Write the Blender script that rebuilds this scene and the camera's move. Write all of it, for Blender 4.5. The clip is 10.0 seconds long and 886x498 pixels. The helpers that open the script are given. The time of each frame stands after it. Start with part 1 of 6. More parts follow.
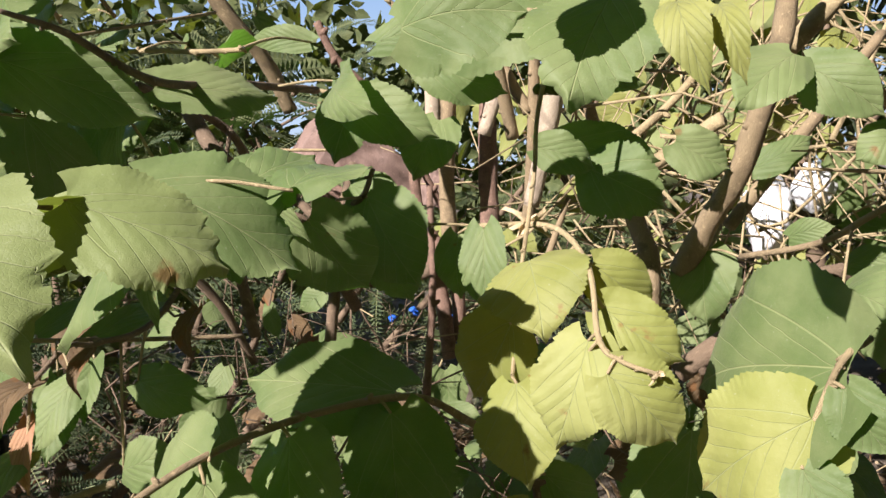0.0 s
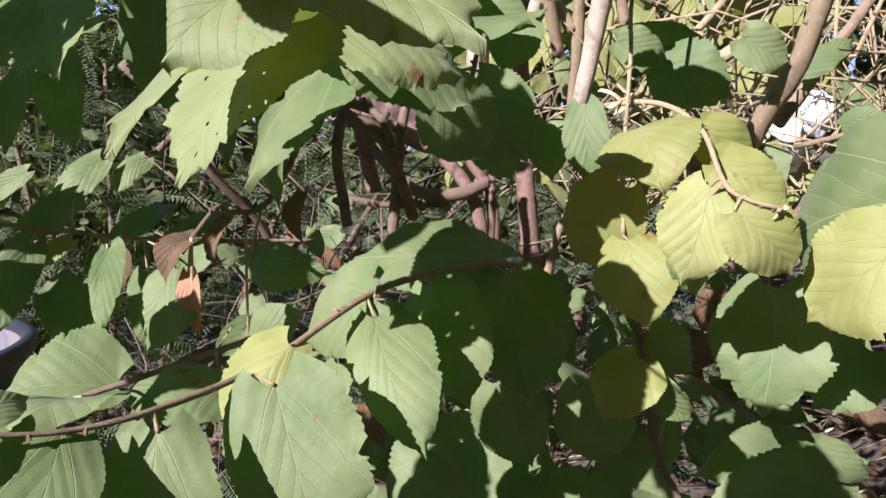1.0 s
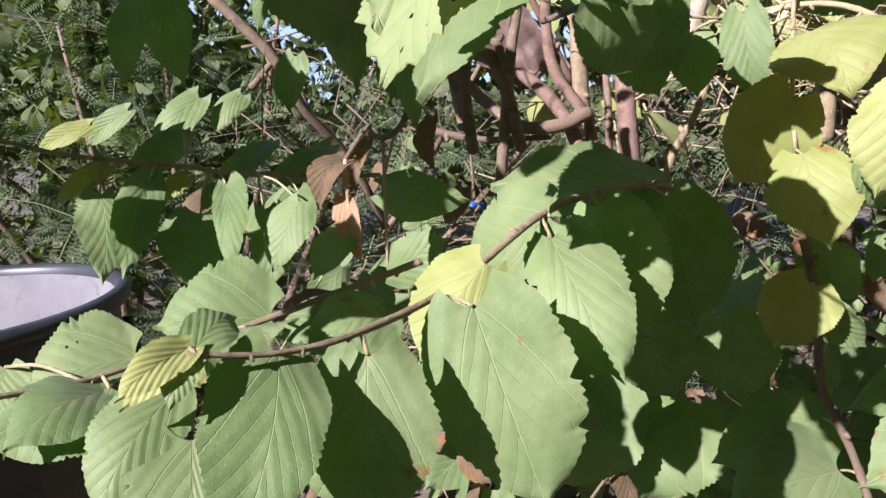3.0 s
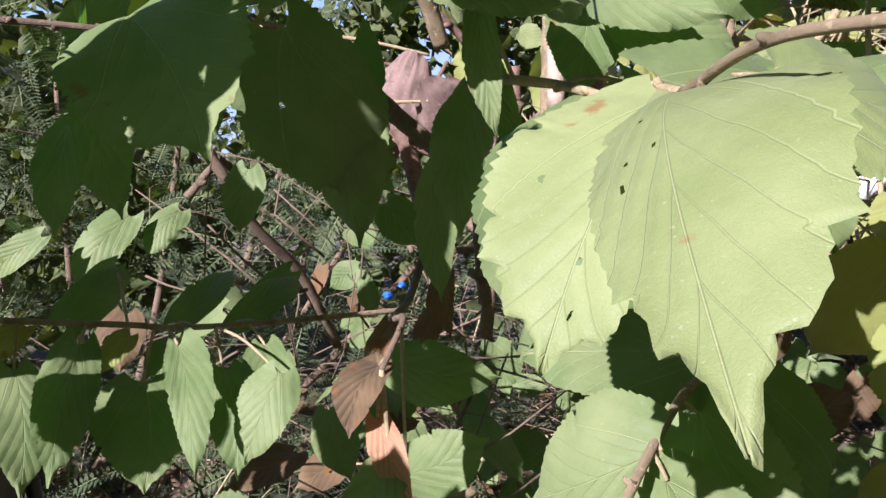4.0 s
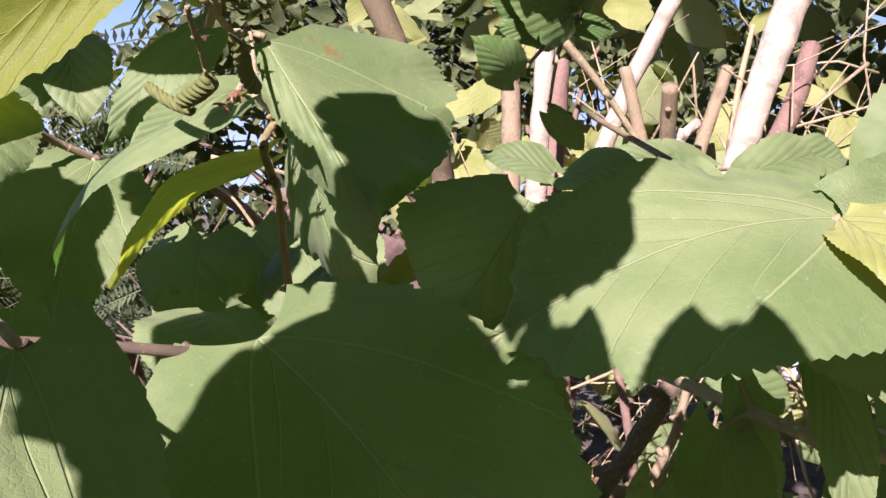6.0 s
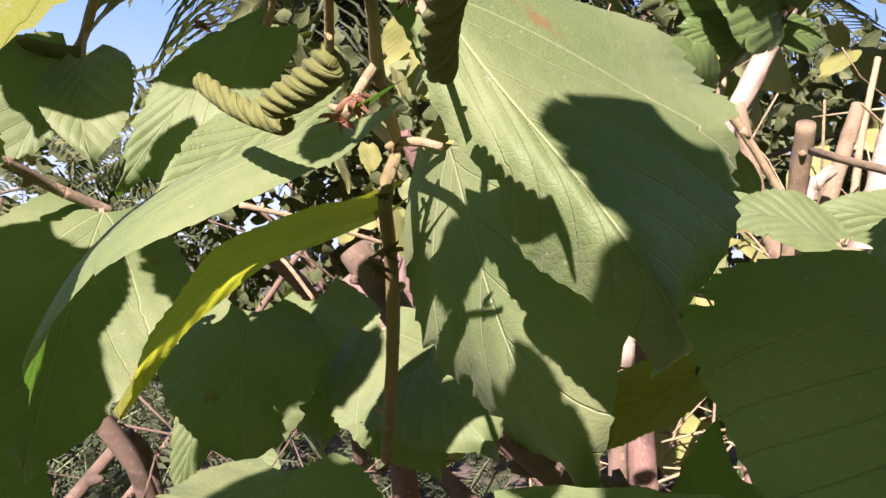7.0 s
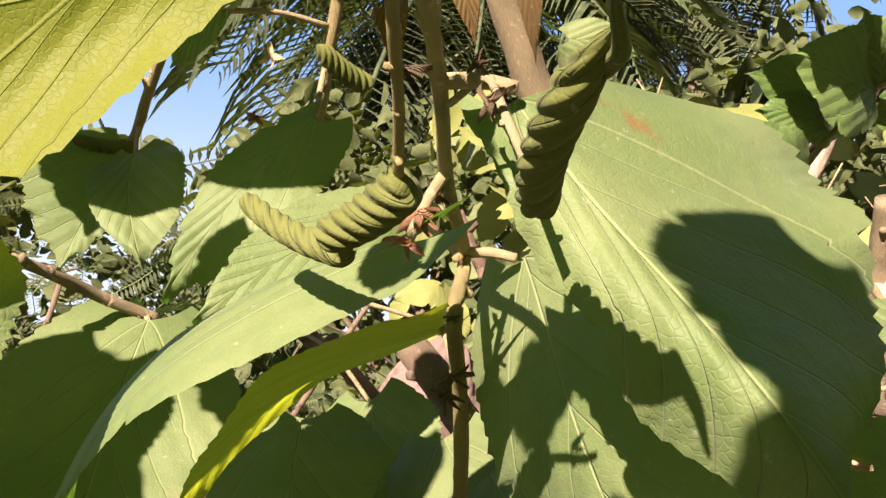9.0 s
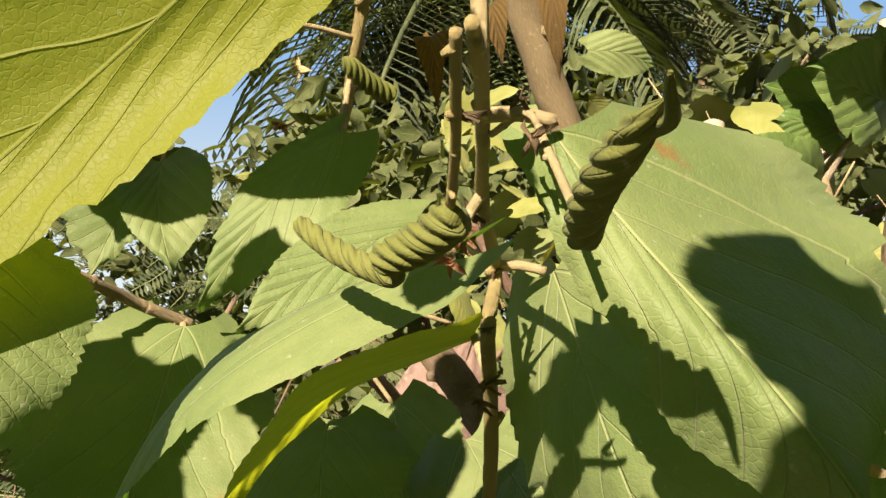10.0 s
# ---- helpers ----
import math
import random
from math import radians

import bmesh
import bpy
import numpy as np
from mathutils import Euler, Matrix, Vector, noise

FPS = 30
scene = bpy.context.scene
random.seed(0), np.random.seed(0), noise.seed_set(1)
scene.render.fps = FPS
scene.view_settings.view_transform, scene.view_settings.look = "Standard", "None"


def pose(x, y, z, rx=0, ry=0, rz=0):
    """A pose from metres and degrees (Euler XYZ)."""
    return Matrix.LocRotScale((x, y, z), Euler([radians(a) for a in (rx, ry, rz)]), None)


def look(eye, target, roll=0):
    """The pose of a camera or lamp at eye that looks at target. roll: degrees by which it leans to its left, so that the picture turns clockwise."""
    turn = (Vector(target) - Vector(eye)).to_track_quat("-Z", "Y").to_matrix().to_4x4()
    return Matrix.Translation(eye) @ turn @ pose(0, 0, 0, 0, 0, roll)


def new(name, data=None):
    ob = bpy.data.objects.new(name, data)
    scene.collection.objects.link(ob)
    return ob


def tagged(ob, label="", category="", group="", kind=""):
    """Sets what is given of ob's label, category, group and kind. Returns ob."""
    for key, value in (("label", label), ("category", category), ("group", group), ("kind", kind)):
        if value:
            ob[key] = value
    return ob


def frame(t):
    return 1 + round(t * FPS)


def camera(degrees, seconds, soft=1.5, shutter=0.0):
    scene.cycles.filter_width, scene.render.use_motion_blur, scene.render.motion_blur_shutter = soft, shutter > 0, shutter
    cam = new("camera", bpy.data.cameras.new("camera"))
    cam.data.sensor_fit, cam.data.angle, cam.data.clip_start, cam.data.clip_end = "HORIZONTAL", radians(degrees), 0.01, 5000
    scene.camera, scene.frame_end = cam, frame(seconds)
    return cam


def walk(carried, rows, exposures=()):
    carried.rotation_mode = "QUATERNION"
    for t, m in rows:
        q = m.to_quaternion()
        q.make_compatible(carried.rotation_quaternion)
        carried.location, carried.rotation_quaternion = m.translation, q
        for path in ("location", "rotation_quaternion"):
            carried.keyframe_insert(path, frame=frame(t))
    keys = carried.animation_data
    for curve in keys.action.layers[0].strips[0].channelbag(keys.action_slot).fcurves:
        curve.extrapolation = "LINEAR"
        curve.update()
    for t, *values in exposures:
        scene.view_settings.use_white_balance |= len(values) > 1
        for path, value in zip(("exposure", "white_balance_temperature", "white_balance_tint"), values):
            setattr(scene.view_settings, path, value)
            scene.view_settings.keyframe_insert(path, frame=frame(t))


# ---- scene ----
cam = camera(57.27, 10.0)
PATH = [
    (0, (0.0000, 0.0000, 1.1000), (0.0091, 0.9939, 0.9904), -1.27),
    (0.5, (-0.0697, -0.0192, 1.0698), (-0.0039, 0.9736, 0.9702), -3.74),
    (1, (-0.1136, -0.0431, 1.0351), (-0.0396, 0.9451, 0.9009), -1.60),
    (1.5, (-0.1260, -0.0517, 1.0216), (-0.0748, 0.9292, 0.8341), -4.04),
    (2, (-0.1328, -0.0512, 1.0173), (-0.1134, 0.9276, 0.8130), -5.11),
    (2.2, (-0.1392, -0.0539, 1.0151), (-0.1346, 0.9233, 0.8029), -5.04),
    (3.3, (-0.2048, 0.0150, 1.0165), (-0.1726, 0.9976, 0.8339), -2.97),
    (3.5, (-0.2143, 0.0367, 1.0269), (-0.1788, 1.0198, 0.8468), -3.04),
    (3.7, (-0.2225, 0.0751, 1.0522), (-0.1276, 1.0549, 0.8758), -3.13),
    (3.8, (-0.2338, 0.0915, 1.0620), (-0.0895, 1.0660, 0.8902), -2.44),
    (4, (-0.2500, 0.1127, 1.0773), (-0.0912, 1.0902, 0.9380), -2.89),
    (4.2, (-0.2706, 0.1463, 1.0969), (-0.0602, 1.1141, 0.9590), -1.72),
    (4.3, (-0.2836, 0.1555, 1.1054), (-0.0283, 1.1155, 0.9908), -2.34),
    (4.5, (-0.3119, 0.1741, 1.1289), (-0.0043, 1.1219, 1.0452), -3.48),
    (5, (-0.3569, 0.2072, 1.1564), (-0.0072, 1.1398, 1.0672), -0.67),
    (5.2, (-0.3695, 0.2091, 1.1600), (-0.0224, 1.1440, 1.0858), 0.12),
    (6.3, (-0.3541, 0.3507, 1.1697), (0.0769, 1.2518, 1.1225), 1.07),
    (6.5, (-0.3512, 0.3806, 1.1723), (0.0799, 1.2821, 1.1331), 0.84),
    (7, (-0.3558, 0.4184, 1.1740), (0.0464, 1.3339, 1.1796), 1.73),
    (7.5, (-0.3507, 0.4295, 1.1762), (0.0559, 1.3430, 1.1897), 0.61),
    (8, (-0.3537, 0.4374, 1.1806), (0.0143, 1.3663, 1.2208), 0.88),
    (8.5, (-0.3521, 0.4374, 1.1828), (-0.0051, 1.3716, 1.2663), 1.25),
    (9, (-0.3529, 0.4369, 1.1836), (-0.0110, 1.3722, 1.2749), 1.13),
    (9.5, (-0.3547, 0.4357, 1.1866), (-0.0133, 1.3700, 1.2897), 0.98),
    (10, (-0.3598, 0.4312, 1.1861), (-0.0283, 1.3706, 1.2728), 1.04),
]
walk(cam, [(t, look(e, g, r)) for t, e, g, r in PATH],
     [(0.0, 1.15, 6150, 20), (0.5, 1.18, 5600, 29), (1.0, 1.22, 5550, 30), (2.0, 1.37, 5500, 38), (3.4, 1.44, 5550, 22), (4.0, 1.31, 5550, 28), (4.5, 1.33, 5500, 40), (5.2, 1.43, 5500, 44), (6.5, 1.52, 6050, 38), (7.5, 1.74, 6250, 44), (8.2, 1.78, 6500, 41), (9.0, 1.67, 7100, 27), (10.0, 1.45, 7800, 16)])

# ---- sky and sun ----
SUN_DIR = Vector((-0.58, -0.60, 0.57)).normalized()
world = bpy.data.worlds.new("world")
scene.world = world
world.use_nodes = True
wn = world.node_tree.nodes
wl = world.node_tree.links
sky = wn.new("ShaderNodeTexSky")
sky.sky_type = "NISHITA"
sky.sun_disc = False
sky.air_density = 1.8
sky.dust_density = 0.6
sky.sun_elevation = math.asin(SUN_DIR.z)
sky.sun_rotation = math.atan2(SUN_DIR.x, SUN_DIR.y)
wn["Background"].inputs["Strength"].default_value = 0.013
wl.new(sky.outputs["Color"], wn["Background"].inputs["Color"])
sun = new("sun", bpy.data.lights.new("sun", "SUN"))
sun.data.energy = 5.0
sun.data.angle = radians(0.53)
sun.data.color = (1.0, 0.94, 0.82)
sun.matrix_world = look(SUN_DIR * 10, (0, 0, 0))


# ---- materials ----
def material(name):
    m = bpy.data.materials.new(name)
    m.use_nodes = True
    n, l = m.node_tree.nodes, m.node_tree.links
    return m, n, l, n["Principled BSDF"]


def math_node(n, l, op, a, b=None, c=None, clamp=False):
    nd = n.new("ShaderNodeMath")
    nd.operation, nd.use_clamp = op, clamp
    for i, v in enumerate((a, b, c)):
        if v is None:
            continue
        if isinstance(v, (int, float)):
            nd.inputs[i].default_value = v
        else:
            l.new(v, nd.inputs[i])
    return nd.outputs[0]


def mix_colour(n, l, fac, a, b, blend="MIX"):
    nd = n.new("ShaderNodeMix")
    nd.data_type, nd.blend_type = "RGBA", blend
    for sock, v in ((nd.inputs[0], fac), (nd.inputs[6], a), (nd.inputs[7], b)):
        if isinstance(v, (int, float)):
            sock.default_value = v
        elif isinstance(v, tuple):
            sock.default_value = (*v, 1)
        else:
            l.new(v, sock)
    return nd.outputs[2]


def noise_node(n, l, scale, detail=4, vector=None, rough=0.55):
    nd = n.new("ShaderNodeTexNoise")
    nd.inputs["Scale"].default_value, nd.inputs["Detail"].default_value = scale, detail
    nd.inputs["Roughness"].default_value = rough
    if vector is not None:
        l.new(vector, nd.inputs["Vector"])
    return nd.outputs["Fac"]


def ramp(n, l, fac, lo, hi):
    nd = n.new("ShaderNodeMapRange")
    nd.interpolation_type = "SMOOTHSTEP"
    nd.inputs["From Min"].default_value, nd.inputs["From Max"].default_value = lo, hi
    l.new(fac, nd.inputs["Value"])
    return nd.outputs[0]


def leaf_material(name, colour, second, glow, through_share=0.21, rough=0.52, spots=0.62, veins=(0.32, 0.35, 0.16)):
    """A leaf blade: midrib and side veins by the blade's own coordinates, mottling, rusty spots, light passing through."""
    m, n, l, p = material(name)
    uv = n.new("ShaderNodeUVMap")
    uv.uv_map = "blade"
    sep = n.new("ShaderNodeSeparateXYZ")
    l.new(uv.outputs[0], sep.inputs[0])
    u, v = sep.outputs[0], sep.outputs[1]
    side = math_node(n, l, "ABSOLUTE", v)
    geo = n.new("ShaderNodeTexCoord")
    info = n.new("ShaderNodeObjectInfo")
    wob = noise_node(n, l, 30, 2, geo.outputs["Object"])
    # side veins leave the midrib at a slant, and curve to the tip
    slant = math_node(n, l, "SUBTRACT", u, math_node(n, l, "MULTIPLY", math_node(n, l, "POWER", side, 0.85), 0.62))
    phase = math_node(n, l, "MULTIPLY_ADD", slant, 5.6, math_node(n, l, "MULTIPLY", wob, 0.5))
    saw = math_node(n, l, "ABSOLUTE", math_node(n, l, "SUBTRACT", math_node(n, l, "FRACT", phase), 0.5))
    lateral = math_node(n, l, "SUBTRACT", 1.0, ramp(n, l, saw, 0.0, 0.04))
    # two strong veins spread from the foot of the blade
    spread = math_node(n, l, "ABSOLUTE", math_node(n, l, "SUBTRACT", side, math_node(n, l, "MULTIPLY", math_node(n, l, "POWER", u, 0.8), 1.25)))
    foot = math_node(n, l, "SUBTRACT", 1.0, ramp(n, l, spread, 0.004, 0.016))
    above = ramp(n, l, math_node(n, l, "SUBTRACT", math_node(n, l, "MULTIPLY", u, 1.25), side), -0.03, 0.03)
    lateral = math_node(n, l, "MAXIMUM", math_node(n, l, "MULTIPLY", lateral, above), foot)
    ridge = math_node(n, l, "SUBTRACT", 1.0, ramp(n, l, saw, 0.0, 0.5))
    mid = math_node(n, l, "SUBTRACT", 1.0, ramp(n, l, side, 0.003, 0.013))
    # fine cross veins
    fine = n.new("ShaderNodeTexVoronoi")
    fine.feature = "DISTANCE_TO_EDGE"
    fine.inputs["Scale"].default_value = 900
    l.new(geo.outputs["Object"], fine.inputs["Vector"])
    net = math_node(n, l, "SUBTRACT", 1.0, ramp(n, l, fine.outputs["Distance"], 0.0, 0.14))
    # a coarser net between the side veins
    cells = n.new("ShaderNodeTexVoronoi")
    cells.feature = "DISTANCE_TO_EDGE"
    cells.inputs["Scale"].default_value = 190
    l.new(geo.outputs["Object"], cells.inputs["Vector"])
    ladder = math_node(n, l, "SUBTRACT", 1.0, ramp(n, l, cells.outputs["Distance"], 0.0, 0.07))
    pucker = math_node(n, l, "SUBTRACT", 1.0, ramp(n, l, cells.outputs["Distance"], 0.0, 0.4))
    vein = math_node(n, l, "MAXIMUM", mid, math_node(n, l, "MULTIPLY", lateral, 0.72))
    patch = ramp(n, l, noise_node(n, l, 22, 5, geo.outputs["Object"]), 0.35, 0.7)
    base = mix_colour(n, l, patch, colour, second)
    hue = math_node(n, l, "MULTIPLY_ADD", info.outputs["Random"], 0.16, 0.92)
    base = mix_colour(n, l, 1.0, base, hue, "MULTIPLY")
    base = mix_colour(n, l, math_node(n, l, "MULTIPLY", vein, 0.68), base, veins)
    base = mix_colour(n, l, math_node(n, l, "MULTIPLY", net, 0.05), base, veins)
    base = mix_colour(n, l, math_node(n, l, "MULTIPLY", ladder, 0.05), base, veins)
    worn = ramp(n, l, noise_node(n, l, 9, 3, geo.outputs["Object"]), 0.45, 0.72)
    base = mix_colour(n, l, math_node(n, l, "MULTIPLY", worn, 0.28), base, veins)
    rust = ramp(n, l, noise_node(n, l, 46, 4, geo.outputs["Object"]), spots + 0.06, spots + 0.13)
    base = mix_colour(n, l, math_node(n, l, "MULTIPLY", rust, 0.7), base, (0.24, 0.11, 0.04))
    dust = ramp(n, l, noise_node(n, l, 620, 2, geo.outputs["Object"]), 0.68, 0.76)
    base = mix_colour(n, l, math_node(n, l, "MULTIPLY", dust, 0.25), base, (0.5, 0.5, 0.4))
    l.new(base, p.inputs["Base Color"])
    p.inputs["Roughness"].default_value = rough
    p.inputs["Specular IOR Level"].default_value = 0.20
    p.inputs["Sheen Weight"].default_value = 0.05
    height = math_node(n, l, "MULTIPLY_ADD", ridge, -0.25, math_node(n, l, "MULTIPLY", vein, -0.36))
    height = math_node(n, l, "ADD", height, math_node(n, l, "MULTIPLY", noise_node(n, l, 150, 4, geo.outputs["Object"]), 0.55))
    height = math_node(n, l, "MULTIPLY_ADD", net, -0.04, height)
    height = math_node(n, l, "MULTIPLY_ADD", pucker, -0.035, height)
    bump = n.new("ShaderNodeBump")
    bump.inputs["Strength"].default_value = 0.8
    bump.inputs["Distance"].default_value = 0.0011
    l.new(height, bump.inputs["Height"])
    l.new(bump.outputs[0], p.inputs["Normal"])
    trans = n.new("ShaderNodeBsdfTranslucent")
    tint = mix_colour(n, l, math_node(n, l, "MULTIPLY", vein, 0.55), glow, tuple(0.45 * c for c in glow))
    tint = mix_colour(n, l, math_node(n, l, "MULTIPLY", rust, 0.7), tint, (0.10, 0.04, 0.01))
    l.new(tint, trans.inputs["Color"])
    l.new(bump.outputs[0], trans.inputs["Normal"])
    mix = n.new("ShaderNodeMixShader")
    mix.inputs[0].default_value = through_share
    l.new(p.outputs[0], mix.inputs[1])
    l.new(trans.outputs[0], mix.inputs[2])
    l.new(mix.outputs[0], n["Material Output"].inputs["Surface"])
    return m


green = leaf_material("leaf_green", (0.116, 0.165, 0.058), (0.186, 0.226, 0.096), (0.17, 0.42, 0.03), 0.24)
young = leaf_material("leaf_yellowing", (0.215, 0.235, 0.06), (0.29, 0.30, 0.10), (0.52, 0.47, 0.03), spots=0.6)
pale = leaf_material("leaf_pale", (0.185, 0.225, 0.085), (0.25, 0.285, 0.125), (0.36, 0.46, 0.05), 0.24)
# backlit blades: the sun's yellow glow is put into the colours and share
backlit = leaf_material("leaf_backlit", (0.20, 0.225, 0.03), (0.26, 0.28, 0.05), (0.54, 0.60, 0.03), 0.55, 0.5, 0.68, (0.27, 0.30, 0.07))
dark = leaf_material("leaf_dark", (0.075, 0.14, 0.035), (0.11, 0.18, 0.05), (0.20, 0.33, 0.04), rough=0.38)
dry = leaf_material("leaf_dry", (0.11, 0.07, 0.035), (0.20, 0.13, 0.065), (0.25, 0.15, 0.06), 0.22, 0.8, 0.5, (0.32, 0.25, 0.18))
brown = leaf_material("leaf_brown", (0.080, 0.046, 0.013), (0.135, 0.082, 0.024), (0.22, 0.11, 0.02), 0.3, 0.75, 0.5, (0.15, 0.10, 0.05))
rust = leaf_material("leaf_rust", (0.36, 0.17, 0.09), (0.45, 0.25, 0.14), (0.5, 0.2, 0.06), 0.3, 0.7, 0.55, (0.45, 0.3, 0.2))
pod_green = leaf_material("pod_green", (0.096, 0.110, 0.024), (0.148, 0.158, 0.042), (0.15, 0.2, 0.03), 0.1, 0.75, 0.7, (0.16, 0.18, 0.07))


def bark_material(name, low, high, scale=1.0):
    """Bark: long fibres along the branch, knots, lenticels and dusty patches."""
    m, n, l, p = material(name)
    uv = n.new("ShaderNodeUVMap")
    uv.uv_map = "blade"
    geo = n.new("ShaderNodeTexCoord")
    mp = n.new("ShaderNodeMapping")
    mp.inputs["Scale"].default_value = (9, 60, 1)
    l.new(uv.outputs[0], mp.inputs["Vector"])
    fibre = noise_node(n, l, 3.0 * scale, 6, mp.outputs[0], 0.65)
    blot = noise_node(n, l, 55 * scale, 5, geo.outputs["Object"])
    base = mix_colour(n, l, ramp(n, l, fibre, 0.3, 0.72), low, high)
    base = mix_colour(n, l, math_node(n, l, "MULTIPLY", ramp(n, l, blot, 0.5, 0.68), 0.55), base, tuple(0.45 * c for c in low))
    spots = noise_node(n, l, 340 * scale, 2, geo.outputs["Object"])
    base = mix_colour(n, l, math_node(n, l, "MULTIPLY", ramp(n, l, spots, 0.62, 0.7), 0.5), base, tuple(min(0.8, 1.5 * c) for c in high))
    l.new(base, p.inputs["Base Color"])
    p.inputs["Roughness"].default_value = 0.8
    bump = n.new("ShaderNodeBump")
    bump.inputs["Strength"].default_value, bump.inputs["Distance"].default_value = 0.6, 0.0015
    l.new(math_node(n, l, "ADD", fibre, math_node(n, l, "MULTIPLY", blot, 0.6)), bump.inputs["Height"])
    l.new(bump.outputs[0], p.inputs["Normal"])
    return m


bark_tan = bark_material("bark_tan", (0.21, 0.15, 0.085), (0.36, 0.275, 0.16))
bark_straw = bark_material("bark_straw", (0.33, 0.25, 0.13), (0.50, 0.40, 0.23))
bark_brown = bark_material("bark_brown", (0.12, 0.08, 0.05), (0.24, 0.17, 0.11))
bark_red = bark_material("bark_reddish", (0.15, 0.085, 0.06), (0.30, 0.19, 0.14))
bark_pale = bark_material("bark_pale", (0.36, 0.28, 0.20), (0.55, 0.45, 0.34))
stem_olive = bark_material("stem_olive", (0.26, 0.20, 0.08), (0.42, 0.335, 0.15))
stem_dark = bark_material("stem_dark", (0.06, 0.035, 0.03), (0.12, 0.07, 0.05))
cut_wood = bark_material("cut_wood", (0.62, 0.46, 0.26), (0.78, 0.63, 0.40))


def plain_material(name, a, b, scale, rough=0.6, bump=0.3, distance=0.002, metal=0.0):
    m, n, l, p = material(name)
    geo = n.new("ShaderNodeTexCoord")
    big = noise_node(n, l, scale, 6, geo.outputs["Object"])
    small = noise_node(n, l, scale * 9, 4, geo.outputs["Object"])
    base = mix_colour(n, l, ramp(n, l, big, 0.35, 0.65), a, b)
    base = mix_colour(n, l, math_node(n, l, "MULTIPLY", ramp(n, l, small, 0.55, 0.7), 0.4), base, tuple(0.5 * c for c in a))
    l.new(base, p.inputs["Base Color"])
    p.inputs["Roughness"].default_value = rough
    p.inputs["Metallic"].default_value = metal
    bp = n.new("ShaderNodeBump")
    bp.inputs["Strength"].default_value, bp.inputs["Distance"].default_value = bump, distance
    l.new(math_node(n, l, "ADD", big, math_node(n, l, "MULTIPLY", small, 0.5)), bp.inputs["Height"])
    l.new(bp.outputs[0], p.inputs["Normal"])
    return m


soil = plain_material("dry_soil", (0.075, 0.06, 0.043), (0.14, 0.11, 0.08), 7.0, 0.95, 0.8, 0.01)
black_plastic = plain_material("black_plastic", (0.022, 0.022, 0.026), (0.05, 0.05, 0.055), 9.0, 0.42, 0.15, 0.001)
grey_inside = plain_material("dusty_plastic", (0.15, 0.14, 0.15), (0.23, 0.215, 0.22), 6.0, 0.6, 0.15, 0.001)
white_plastic = plain_material("white_plastic", (0.72, 0.73, 0.76), (0.84, 0.84, 0.86), 12.0, 0.4, 0.3, 0.004)
blue_plastic = plain_material("blue_plastic", (0.02, 0.10, 0.55), (0.04, 0.18, 0.75), 20.0, 0.35, 0.2, 0.002)


# ---- building helpers ----
def mesh_object(name, verts, faces, mat, parent=None, uvs=None, smooth=True, label=""):
    me = bpy.data.meshes.new(name)
    me.from_pydata(verts, [], faces)
    if uvs is not None:
        layer = me.uv_layers.new(name="blade")
        idx = np.empty(len(me.loops), dtype=np.int32)
        me.loops.foreach_get("vertex_index", idx)
        layer.data.foreach_set("uv", np.asarray(uvs, dtype=np.float32)[idx].ravel())
    if smooth:
        me.polygons.foreach_set("use_smooth", [True] * len(me.polygons))
    me.materials.append(mat)
    ob = new(name, me)
    if parent is not None:
        ob.parent = parent
        ob.matrix_parent_inverse = parent.matrix_world.inverted()
    if label:
        ob["label"] = label
    return ob


def smooth_path(points, steps=8):
    """A Catmull-Rom curve through the points."""
    p = [Vector(q) for q in points]
    p = [p[0] * 2 - p[1]] + p + [p[-1] * 2 - p[-2]]
    out = []
    for i in range(1, len(p) - 2):
        for k in range(steps):
            t = k / steps
            a, b, c, d = p[i - 1], p[i], p[i + 1], p[i + 2]
            out.append(0.5 * ((2 * b) + (c - a) * t + (2 * a - 5 * b + 4 * c - d) * t * t + (3 * b - a - 3 * c + d) * t * t * t))
    return out + [p[-2]]


def tube_data(points, r0, r1, sides=8, rough=0.10, caps=True, base_index=0):
    """Vertices, faces and coordinates of a tapered, slightly lumpy tube."""
    n = len(points)
    verts, faces, uvs = [], [], []
    ref = Vector((0.31, 0.17, 0.93))
    run = 0.0
    for i, q in enumerate(points):
        ahead = (points[min(i + 1, n - 1)] - points[max(i - 1, 0)]).normalized()
        a = ahead.cross(ref)
        if a.length < 0.05:
            a = ahead.cross(Vector((1, 0, 0)))
        a.normalize()
        b = ahead.cross(a)
        if i:
            run += (q - points[i - 1]).length
        r = r0 + (r1 - r0) * i / max(1, n - 1)
        for k in range(sides):
            w = 2 * math.pi * k / sides
            rr = r * (1 + rough * noise.noise(q * 60 + Vector((math.cos(w), math.sin(w), 0)) * 1.5))
            verts.append(tuple(q + (a * math.cos(w) + b * math.sin(w)) * rr))
            uvs.append((run * 10, k / sides))
    for i in range(n - 1):
        for k in range(sides):
            p, s = i * sides + k, i * sides + (k + 1) % sides
            faces.append((p, s, s + sides, p + sides))
    if caps:
        faces.append(tuple(range(sides))[::-1])
        faces.append(tuple((n - 1) * sides + k for k in range(sides)))
    if base_index:
        faces = [tuple(v + base_index for v in f) for f in faces]
    return verts, faces, uvs


def tube(name, points, r0, r1, mat, parent=None, sides=8, rough=0.10, steps=6, label=""):
    v, f, uv = tube_data(smooth_path(points, steps), r0, r1, sides, rough)
    return mesh_object(name, v, f, mat, parent, uv, label=label)


